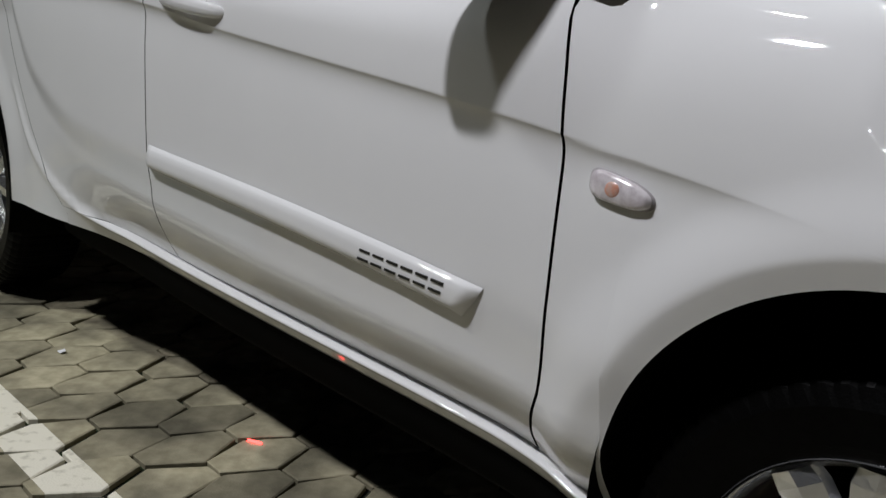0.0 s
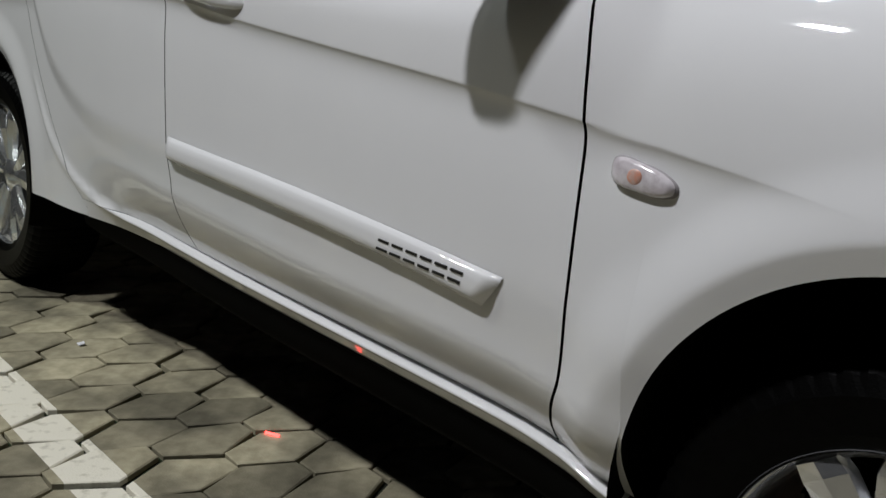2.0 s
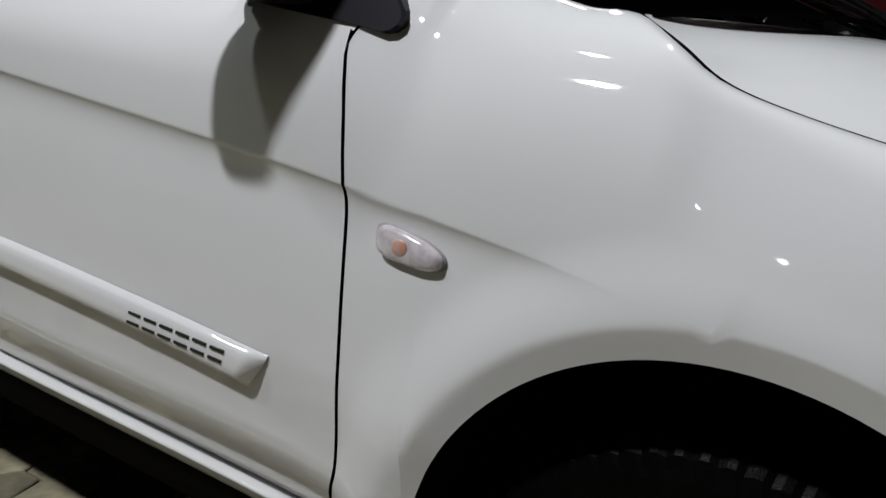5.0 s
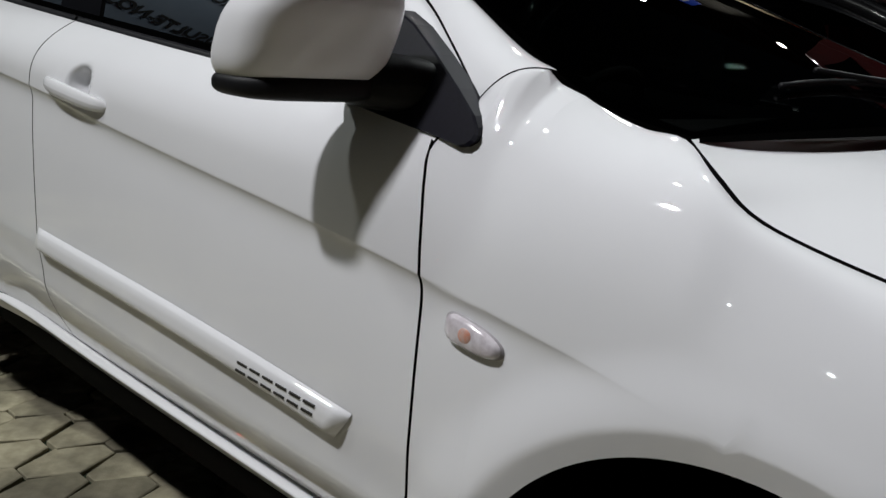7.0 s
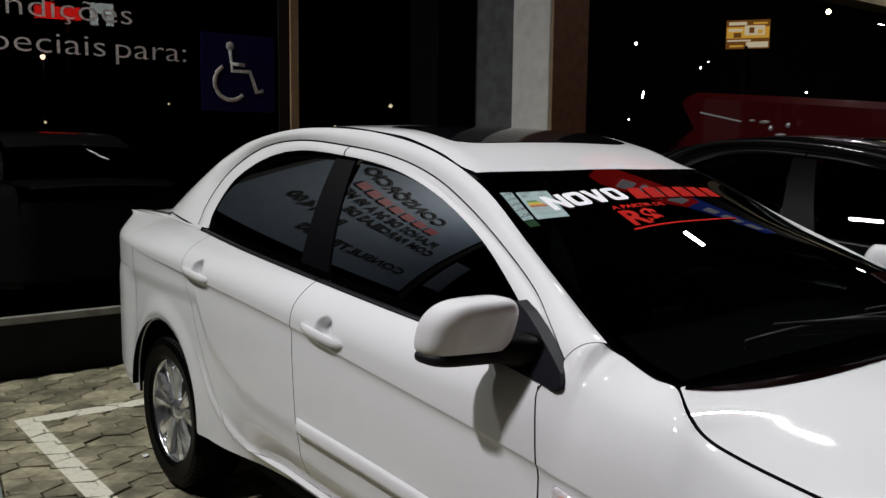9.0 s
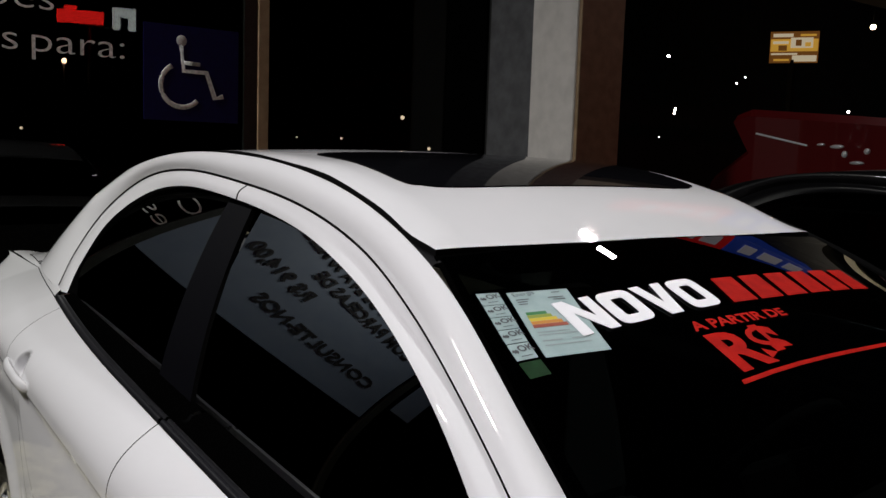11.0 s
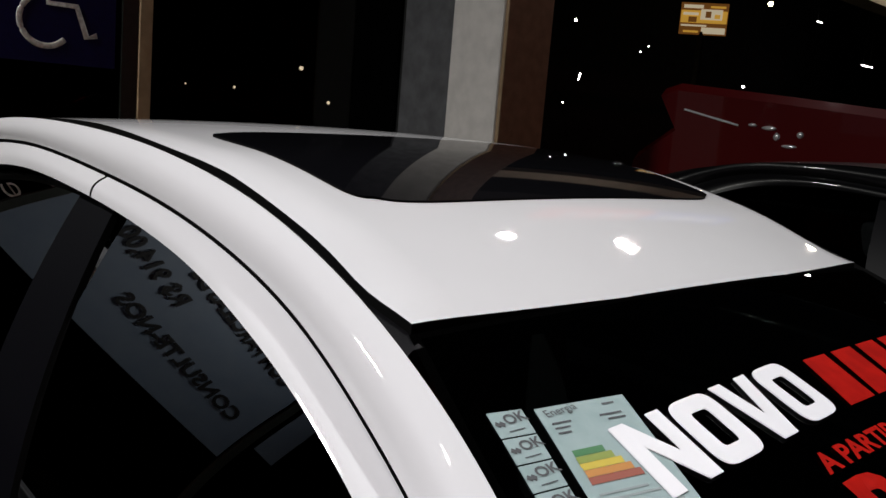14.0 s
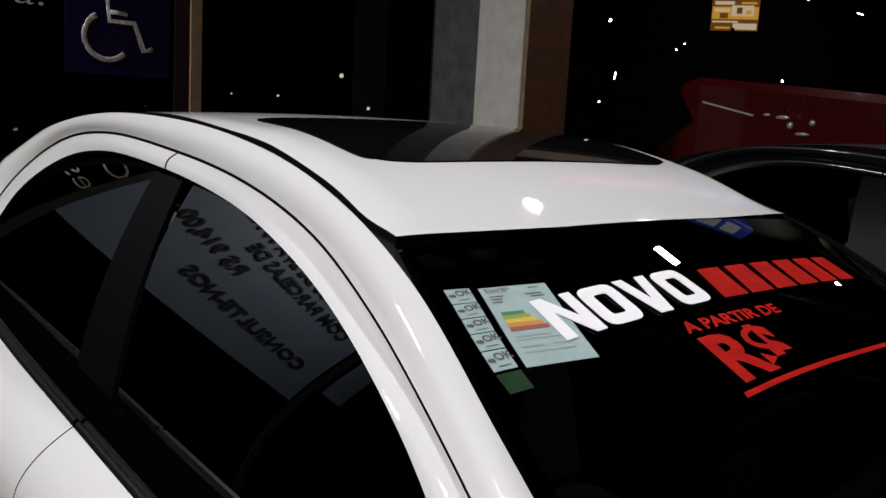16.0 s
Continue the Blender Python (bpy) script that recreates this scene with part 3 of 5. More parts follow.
        mesh_object("sail_patch", v1 + v2 + v3, faces, SAIL, mirror, "black sail patch", smooth=False)
        build_mirror(mirror, sg, paint)
        # handles
        for host, (hx, hz) in zip((door, rdoor), HANDLES):
            build_handle(host, hx, hz, sg, paint)
        # body-side moulding on each door
        for host, x0, x1 in ((door, -1.462, -0.521),):
            build_moulding(host, x0, x1, sg, paint)
        if detailed:
            build_repeater(car, sg)
        for wx in (0.0, -2.635):
            build_wheel(car, wx, sg)
    # roof
    xs, ys = np.linspace(0, 1, 70), np.linspace(-1, 1, 61)
    rows = []
    for y in ys:
        x0 = -1.034 - 0.026 * y**2
        x = x0 + (-2.72 - x0) * xs
        w = np.interp(x, [-2.72, -2.2, -1.72, -1.43, -1.2, -1.03], [0.507, 0.5055, 0.4965, 0.496, 0.506, 0.516])
        rows.append(np.stack([x, y * w, roof(x, y * w)], -1))
    panel("roof", rows, paint, car, (0, 0, -1), hem=0.02)
    # ditches between roof and rails
    for sg in (-1, 1):
        x = np.linspace(-2.7, -1.04, 60)
        w = np.interp(x, [-2.72, -2.2, -1.72, -1.43, -1.2, -1.03], [0.507, 0.5055, 0.4965, 0.496, 0.506, 0.516])
        rows = [np.stack([x, sg * (w + a), roof(x, w) - d], -1) for a, d in ((-0.012, 0.016), (0.002, 0.010), (0.014, 0.012), (0.026, 0.022))]
        panel("roof_ditch_strip", rows, PLASTIC, car, flip=sg > 0, label="black rubber roof strip")
    # sunroof glass, proud by a hair
    rows = []
    for v in np.linspace(0, 1, 40):
        row = []
        for u in np.linspace(-1, 1, 41):
            sx, sy = 2 * v - 1, u
            k = (1 - 0.13 * (sx * sy) ** 8)
            x = -1.470 + 0.208 * sx * k
            y = 0.412 * sy * (1 - 0.07 * (sx * sy) ** 8)
            row.append((x, y, float(roof(x, y)) + 0.003))
        rows.append(row)
    panel("sunroof_glass", rows, ROOFGLASS, car, (0, 0, -1), label="black tinted sunroof glass", hem=0.006)
    # windscreen with its black rim
    u, v = np.meshgrid(np.linspace(-0.985, 0.985, 61), np.linspace(0.012, 0.985, 50))
    ob = panel("windscreen", screen(u, v), WSGLASS, car, flip=True, label="windscreen glass with dealer stickers")
    ob.visible_shadow = False
    for name, us, vs in (("windscreen_top_seal", np.linspace(-1, 1, 61), np.linspace(-0.012, 0.03, 4)), ("windscreen_foot_seal", np.linspace(-1, 1, 61), np.linspace(0.93, 1.0, 5)), ("windscreen_side_seal", np.linspace(0.955, 1.0, 4), np.linspace(0, 1, 60)), ("windscreen_side_seal", np.linspace(-1.0, -0.955, 4), np.linspace(0, 1, 60))):
        uu, vv = np.meshgrid(us, np.clip(vs, 0, 1))
        g = screen(uu, vv)
        g[..., 2] -= 0.004
        panel(name, g, FRIT, car, flip=True)
    # bonnet
    rows = []
    for y in np.linspace(-1, 1, 61):
        foot = screen(np.array([y]), np.array([1.0]))[0]
        t = np.linspace(0, 1, 60)
        e = hood_gap(t)
        a = abs(y)
        cxm = foot[0] + (0.86 - foot[0]) * t
        czm = 0.992 - 0.07 * t - 0.19 * t**2.2
        k = a**2.6
        row = np.stack([cxm * (1 - k) + e[:, 0] * k, y * (e[:, 1] - 0.006 - 0.005 * step(0.05, 0.5, t)), czm * (1 - k) + e[:, 2] * k], -1)
        rows.append(row)
    panel("bonnet", rows, paint, car, (0, 0, -1), hem=0.02)
    g = [[(x, y, 0.90 - 0.12 * max(0, x) - 0.16 * max(0, x) ** 2 - 0.2 * abs(y) ** 3) for x in np.linspace(-0.3, 0.8, 20)] for y in np.linspace(-0.80, 0.80, 15)]
    panel("engine_bay_floor", g, INNER, car)
    # nose and tail close the body
    for name, zs, fn in (("front_bumper", np.linspace(0.22, 0.70, 20), 1), ("rear_bumper", np.linspace(0.38, 0.98, 26), -1)):
        rows = []
        for z in zs:
            tuck = 0.03 * float(step(0.42, 0.25, z))
            if fn > 0:
                xs_ = np.r_[np.linspace(0.36, 0.88, 24), np.full(8, 0.93 - tuck)]
                out = 0.0
            else:
                xs_ = np.r_[np.linspace(-2.985, -3.6, 24), np.full(8, -3.64 + tuck)]
                out = 0.006 - 0.02 * float(step(0.80, 0.98, z))
            half = [plan_y(x) + out - tuck for x in xs_[:24]] + list(np.linspace(plan_y(xs_[23]) - 0.06, 0.0, 9)[:8])
            if fn < 0:
                for q in range(24):
                    k = float(step(-3.2, -2.985, xs_[q]))
                    half[q] = half[q] * (1 - k) + (float(side(xs_[q], z)) + 0.0012) * k
            row = [(x, y, z) for x, y in zip(xs_, half)] + [(xs_[-1], 0.0, z)]
            row += [(x, -y, z) for x, y in zip(xs_[::-1], half[::-1])]
            rows.append(row)
        panel(name, rows, paint, car, (-fn, 0, 0), flip=fn < 0, bare=(1, 3))
    rows = []
    for y in np.linspace(-1, 1, 31):
        t = np.linspace(0, 1, 30)
        x = -3.10 - 0.50 * t
        w = np.interp(x, [-3.6, -3.45, -3.12, -3.0], [0.53, 0.60, 0.642, 0.65])
        rows.append(np.stack([x, y * w, 1.118 + 0.018 * (1 - y**2) - 0.035 * t**2 - 0.10 * np.clip(t - 0.93, 0, 1)], -1))
    panel("boot_lid", rows, paint, car, (0, 0, -1), flip=True, hem=0.004)
    rows = []
    for y in np.linspace(-1, 1, 31):
        t = np.linspace(0, 1, 30)
        e = rail_in(0.72 + 0.28 * t)
        cxm, czm = -2.70 - 0.42 * t, 1.40 - 0.26 * t
        k = abs(y) ** 2.5
        rows.append(np.stack([cxm * (1 - k) + e[:, 0] * k, y * e[:, 1], czm * (1 - k) + (e[:, 2] - 0.004) * k], -1))
    ob = panel("rear_window", rows, SIDEGLASS, car, flip=True)
    build_cabin(car)
    return car


def build_mirror(host, sg, paint):
    """A housing with a flat face and a low rounded outer end, with a black foot and underside."""
    def shell(name, z0, z1, material, grow, label):
        rows = []
        ex = lambda c, p: math.copysign(abs(c) ** p, c)
        for v in np.linspace(0, 1, 21):
            b = -math.pi / 2 + math.pi * v
            row = []
            for a in np.linspace(0, 2 * math.pi, 49)[:-1]:
                # local: s along the mirror outwards, d ahead, h up
                d = (0.062 if math.cos(a) > 0 else 0.045) * ex(math.cos(a), 0.62) * ex(math.cos(b), 0.42)
                s = 0.113 * ex(math.sin(a), 0.50) * ex(math.cos(b), 0.36)
                rise = ex(math.sin(b), 0.72 if b > 0 else 0.6)
                if s > 0:
                    s *= 1 - 0.10 * max(0.0, rise) ** 2
                out = s / 0.113
                h = 0.5 * (z1 - z0) * rise
                if rise > 0:
                    h *= 1 - 0.16 * max(0.0, out) ** 2 - 0.05 * out
                h += 0.5 * (z0 + z1) - 0.004 * out
                # the face leans forward at its top
                row.append((-0.60 + grow * (d * 1.05) + 0.026 * (rise if grow == 1.0 else -0.75) - 0.36 * s * grow, sg * (0.936 + 0.76 * s * grow), h))
            row.append(row[0])
            rows.append(row)
        return panel(name, rows, material, host, flip=sg > 0, label=label)
    shell("mirror_cap", 0.980, 1.118, paint, 1.0, "")
    shell("mirror_underside", 0.965, 1.004, PLASTIC, 0.93, "black plastic underside")
    rows = []
    for y, x0, x1, z0, z1 in ((0.80, -0.64, -0.47, 0.958, 1.03), (0.85, -0.645, -0.50, 0.960, 1.035), (0.875, -0.635, -0.535, 0.968, 1.02), (0.895, -0.62, -0.565, 0.975, 1.0)):
        ring = []
        for a in np.linspace(0, 2 * math.pi, 25):
            c, q = math.cos(a), math.sin(a)
            ring.append(((x0 + x1) / 2 + (x1 - x0) / 2 * math.copysign(abs(c) ** 0.6, c), sg * y, (z0 + z1) / 2 + (z1 - z0) / 2 * math.copysign(abs(q) ** 0.6, q)))
        rows.append(ring)
    panel("mirror_foot", rows, PLASTIC, host, flip=sg > 0, label="black plastic foot")


def build_handle(host, hx, hz, sg, paint):
    w = float(side(hx - 0.09, hz))
    rows = []
    for u in np.linspace(-1, 1, 33):
        half = 0.0150 * (1 - 0.35 * abs(u) ** 3) * (1 - abs(u) ** 12) ** 0.5 + 0.0006
        out = 0.010 + 0.013 * (1 - abs(u) ** 3)
        ring = []
        for a in np.linspace(0, 2 * math.pi, 17):
            ring.append((hx + 0.122 * u, sg * (w - 0.012 + out + 0.009 * math.cos(a) * (1 - abs(u) ** 8)), hz + 0.012 * (-u) * 0.9 + half * math.sin(a)))
        rows.append(ring)
    panel("door_handle", rows, paint, host, flip=sg < 0)


def build_moulding(host, x0, x1, sg, paint):
    zt = smooth_fn([(-2.0, 0.645), (-1.466, 0.611), (-1.03, 0.592), (-0.73, 0.574), (-0.52, 0.558)])
    rows = []
    for u in np.linspace(0, 1, 70):
        x = x0 + (x1 - x0) * u
        top = float(zt(x))
        h = 0.050
        row = []
        for a in np.linspace(0, 1, 13):
            z = top - h * a
            xx = x - (0.036 * a**1.3 if x1 > -0.6 else 0) * step(x1 - 0.25, x1, x)
            prof = [0.0, 0.008, 0.010, 0.0115, 0.0125, 0.013, 0.0135, 0.014, 0.014, 0.0135, 0.012, 0.006, 0.0][int(round(a * 12))]
            row.append((xx, sg * (float(side(xx, z)) + 0.001 + prof * (1 if u not in (0.0, 1.0) else 0.2)), z))
        rows.append(row)
    panel("side_moulding", rows, paint, host, flip=sg > 0)


def build_repeater(car, sg):
    """The lamp on the fender: clear shell, amber bulb and dark rim."""
    lamp = tagged(new("side_repeater"), "clear side repeater lamp with amber bulb")
    lamp.parent = car
    def outline(k):
        pts = []
        for a in np.linspace(0, 2 * math.pi, 33)[:-1]:
            c, s = math.cos(a), math.sin(a)
            x = 0.043 * math.copysign(abs(c) ** 0.62, c) * k
            z = 0.0155 * math.copysign(abs(s) ** 0.7, s) * k * (1.05 - 0.30 * c)
            pts.append((-0.333 + x, 0.7235 + z - 0.15 * x))
        return pts
    for name, k, depth, material, label in (("lamp_rim", 1.06, 0.003, LAMPRIM, "grey seat of the lamp"), ("lens", 0.97, 0.010, CLEAR, "clear plastic lens")):
        ring = outline(k)
        verts = [(x, sg * (float(side(x, z)) - 0.006), z) for x, z in ring] + [(x, sg * (float(side(x, z)) + depth * 0.7), z) for x, z in ring]
        ins = [(-0.333 + (x + 0.333) * 0.78, 0.7235 + (z - 0.7235) * 0.78) for x, z in ring]
        verts += [(x, sg * (float(side(x, z)) + depth), z) for x, z in ins]
        n = len(ring)
        faces = [(i * n + k2, i * n + (k2 + 1) % n, (i + 1) * n + (k2 + 1) % n, (i + 1) * n + k2) for i in range(2) for k2 in range(n)] + [tuple(range(2 * n, 3 * n))]
        mesh_object(name, verts, faces, material, lamp, label)
    bm = bmesh.new()
    bmesh.ops.create_uvsphere(bm, u_segments=16, v_segments=10, radius=1, matrix=Matrix.Translation((-0.341, sg * (float(side(-0.343, 0.724)) + 0.009), 0.724)) @ Matrix.Diagonal((0.011, 0.003, 0.010, 1)))
    part("bulb", bm, AMBER, lamp, "amber bulb", smooth=True)


def build_wheel(car, wx, sg):
    wheel = new("wheel")
    wheel.parent = car
    front = wx > -1
    wheel.location = (wx, sg * (0.732 if front else 0.737), 0.2995 if front else 0.325)
    if front:
        wheel.scale = (0.92, 0.92, 0.92)
        wheel.rotation_euler = (0, -0.38, 0)
    R = 0.325
    prof = [(0.213, -0.09), (0.235, -0.102), (0.28, -0.108), (0.305, -0.100), (R - 0.005, -0.085), (R, -0.06), (R, 0.06), (R - 0.005, 0.085), (0.305, 0.100), (0.28, 0.108), (0.235, 0.102), (0.213, 0.09), (0.205, 0.0)]
    n = 216
    v, f = lathe(prof, n)
    for row in (3, 4, 5, 6, 7, 8):
        for k in range(0, n, 3):
            x, y, z = v[row * n + k]
            v[row * n + k] = (x * 0.988, y, z * 0.988)
    mesh_object("tyre", v, f, RUBBER, wheel, "black rubber tyre", smooth=False)
    o = sg
    prof = [(0.216, 0.094), (0.219, 0.088), (0.212, 0.082), (0.203, 0.072), (0.196, 0.0), (0.196, -0.09)]
    v, f = lathe([(r, y * o) for r, y in prof], 64)
    mesh_object("rim_barrel", v, f, ALLOY, wheel, "polished alloy rim")
    for k in range(10):
        a0 = 2 * math.pi * (k // 2) / 5 + (0.19 if k % 2 else -0.19) + 0.3
        tw = -1 if k % 2 else 1
        verts, faces = [], []
        secs = [(0.05, 0.016, 0.070, 0.0), (0.09, 0.022, 0.076, 0.0), (0.14, 0.031, 0.082, 0.02 * tw), (0.185, 0.034, 0.084, 0.05 * tw), (0.206, 0.030, 0.082, 0.07 * tw)]
        for r, hw, y, da in secs:
            c, s = math.cos(a0 - da), math.sin(a0 - da)
            for q, dy in ((-hw, -0.016), (-hw * 0.85, 0.0), (0, 0.006), (hw * 0.85, 0.0), (hw, -0.016)):
                verts.append((c * r - s * q, o * (y + dy), s * r + c * q))
        for i in range(len(secs) - 1):
            faces += [(i * 5 + j, i * 5 + j + 1, (i + 1) * 5 + j + 1, (i + 1) * 5 + j) for j in range(4)]
        mesh_object("spoke", verts, faces, ALLOY, wheel, smooth=False)
    v, f = lathe([(0.0005, 0.082 * o), (0.028, 0.081 * o), (0.034, 0.076 * o), (0.05, 0.070 * o), (0.06, 0.05 * o)], 40)
    mesh_object("hub_cap", v, f, ALLOY, wheel, "round hub cap")
    v, f = lathe([(0.0005, 0.02 * o), (0.14, 0.02 * o), (0.145, 0.0), (0.0005, 0.0)], 40)
    mesh_object("brake_disc", v, f, STEEL, wheel)


def build_cabin(car):
    cabin = tagged(new("cabin"), "dark cabin with grey seats")
    cabin.parent = car
    for y in (-0.37, 0.37):
        for lo, hi, b, m in (((-1.62, y - 0.25, 0.42), (-1.08, y + 0.25, 0.58), 0.06, None), ((-0.09, y - 0.24, -0.02), (0.06, y + 0.24, 0.62), 0.055, Matrix.Translation((-1.64, 0, 0.55)) @ Matrix.Rotation(radians(-14), 4, "Y")), ((-0.05, y - 0.12, 0.66), (0.04, y + 0.12, 0.80), 0.035, Matrix.Translation((-1.64, 0, 0.55)) @ Matrix.Rotation(radians(-14), 4, "Y"))):
            box_part("seat_cushion", lo, hi, CLOTH, cabin, "grey cloth front seat", m, b)
    box_part("rear_bench", (-2.45, -0.62, 0.42), (-1.95, 0.62, 0.60), CLOTH, cabin, "grey cloth rear bench", None, 0.06)
    box_part("rear_backrest", (-2.66, -0.62, 0.5), (-2.5, 0.62, 1.05), CLOTH, cabin, "grey cloth rear backrest", Matrix.Translation((0, 0, 0)), 0.05)
    rows = [[(x + 0.10 * (1 - (y / 0.72) ** 2) * 0.6, y, z) for y in np.linspace(-0.72, 0.72, 21)] for x, z in ((-0.92, 0.62), (-0.90, 0.84), (-0.84, 0.90), (-0.66, 0.945), (-0.36, 0.955), (-0.12, 0.945))]
    panel("dashboard", rows, DASH, cabin, flip=True)
    v, f = tube([(-1.02 + 0.10 * math.sin(a), 0.37 + 0.19 * math.cos(a), 0.86 + 0.165 * math.sin(a)) for a in np.linspace(0, 2 * math.pi, 41)], 0.016, 10)
    mesh_object("steering_wheel", v, f, DASH, cabin, "black steering wheel")
    box_part("steering_hub", (-0.02, -0.16, -0.045), (0.03, 0.16, 0.045), DASH, cabin, "", Matrix.Translation((-1.0, 0.37, 0.85)) @ Matrix.Rotation(radians(-30), 4, "Y"), 0.02)
    box_part("cabin_floor", (-2.7, -0.72, 0.24), (-0.25, 0.72, 0.30), INNER, cabin)
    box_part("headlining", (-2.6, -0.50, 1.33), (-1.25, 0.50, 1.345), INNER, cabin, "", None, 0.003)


car = build_car(WHITE, "white four-door saloon parked inside white bay lines")

# ---- stickers and trim on the white car ----
def on_screen(y, d, lift=0.002):
    """A point of the windscreen y metres across and d metres down from its top."""
    v = d / 1.086
    w = float(screen_edge(np.array([v]))[0][1])
    p = screen(np.array([y / w]), np.array([v]))[0]
    return Vector((p[0] + 0.34 * lift, p[1], p[2] + 0.94 * lift))


def screen_quad(name, corners, material, lift=0.002, n=6, label="", category="sticker", parent=None):
    """A thin sticker between four corners (y, d): top left, top right, foot right, foot left."""
    verts = []
    for k in (0, 1):
        for b in np.linspace(0, 1, n):
            for a in np.linspace(0, 1, n):
                (y0, d0), (y1, d1), (y2, d2), (y3, d3) = corners
                y = (y0 * (1 - a) + y1 * a) * (1 - b) + (y3 * (1 - a) + y2 * a) * b
                d = (d0 * (1 - a) + d1 * a) * (1 - b) + (d3 * (1 - a) + d2 * a) * b
                verts.append(on_screen(y, d, lift - 0.0006 * k))
    faces = [(i * n + j, i * n + j + 1, (i + 1) * n + j + 1, (i + 1) * n + j) for i in range(n - 1) for j in range(n - 1)]
    faces = faces + [tuple(q + n * n for q in f[::-1]) for f in faces]
    ob = mesh_object(name, verts, faces, material, parent, smooth=True)
    if parent is None:
        tagged(ob, label, category)
    return ob


def quad_point(corners, a, b):
    (y0, d0), (y1, d1), (y2, d2), (y3, d3) = corners
    return (y0 * (1 - a) + y1 * a) * (1 - b) + (y3 * (1 - a) + y2 * a) * b, (d0 * (1 - a) + d1 * a) * (1 - b) + (d3 * (1 - a) + d2 * a) * b


def screen_words(name, words, size, y0, d0, material, label="", lean=0.0, parent=None, width=None, lift=0.0026, bold=0.0, turn=0.0, category="lettering"):
    """Words laid on the windscreen from their lower left corner at (y0, d0)."""
    me = text_data(words, size, material, depth=0.0, offset=bold)
    xs = [v.co.x for v in me.vertices]
    k = width / (max(xs) - min(xs)) if width else 1.0
    left = min(xs)
    for v in me.vertices:
        tx, ty = (v.co.x - left) * k + lean * v.co.y, v.co.y
        tx, ty = tx * math.cos(turn) - ty * math.sin(turn), tx * math.sin(turn) + ty * math.cos(turn)
        v.co = on_screen(y0 + tx, d0 - ty, lift)
    ob = new(name, me)
    if parent:
        ob.parent = parent
    else:
        tagged(ob, label, category)
    return ob


def letter_faces(letter):
    """Bold square letters as strips of quads in a box one wide and one high."""
    if letter == "O":
        def ring(hw, hh, p):
            return [(0.5 + hw * math.copysign(abs(math.cos(a)) ** p, math.cos(a)), 0.5 + hh * math.copysign(abs(math.sin(a)) ** p, math.sin(a))) for a in np.linspace(0, 2 * math.pi, 41)]
        o, i = ring(0.5, 0.5, 0.42), ring(0.19, 0.27, 0.30)
        return [(o[k], o[k + 1], i[k + 1], i[k]) for k in range(40)]
    if letter == "N":
        bars = (((0, 0), (0.27, 0), (0.27, 1), (0, 1)), ((0.73, 0), (1, 0), (1, 1), (0.73, 1)), ((0.272, 0.62), (0.728, 0.0), (0.728, 0.40), (0.272, 1.0)))
    else:
        bars = (((0.0, 1), (0.30, 1), (0.50, 0.36), (0.50, 0.0), (0.31, 0.0)), ((0.70, 1), (1.0, 1), (0.69, 0.0), (0.502, 0.0), (0.502, 0.36)))
    return bars


novo = tagged(new("windscreen_lettering"), "large bold white dealer word on the windscreen", "lettering")
for k, letter in enumerate("NOVO"):
    verts, faces = [], []
    for poly in letter_faces(letter):
        m = len(verts)
        for u, v in poly:
            tx, ty = 0.0775 * k + 0.070 * u + 0.16 * 0.083 * v, 0.083 * v
            tx, ty = tx * math.cos(0.05) - ty * math.sin(0.05), tx * math.sin(0.05) + ty * math.cos(0.05)
            verts.append(on_screen(-0.440 + tx, 0.258 - ty, 0.0032))
        faces.append(tuple(range(m, m + len(poly))))
    base = len(verts)
    verts += [p - Vector((0.0003, 0, 0.0008)) for p in verts]
    faces += [tuple(base + q for q in f[::-1]) for f in faces]
    mesh_object("letter", verts, faces, STICKWHITE, novo, smooth=False)
brand = tagged(new("windscreen_name_blocks"), "row of red slanted blocks on the windscreen", "lettering")
for k in range(6):
    a = -0.112 + 0.074 * k
    screen_quad("block", [(a + 0.03, 0.168), (a + 0.085, 0.168), (a + 0.062, 0.243), (a + 0.0, 0.243)], STICKRED, 0.0024, 4, parent=brand)
screen_words("windscreen_lettering", "A PARTIR DE", 0.030, -0.268, 0.296, STICKRED, "small red dealer lettering on the windscreen", 0.25, width=0.225, bold=0.001)
screen_words("windscreen_lettering", "R$", 0.112, -0.285, 0.388, STICKRED, "large red price lettering on the windscreen", 0.22, width=0.145, bold=0.004)
screen_quad("red_underline", [(-0.306, 0.402), (0.16, 0.404), (0.157, 0.412), (-0.311, 0.410)], STICKRED, 0.0024, 8, "thin red vinyl stripe on the windscreen", "sticker")

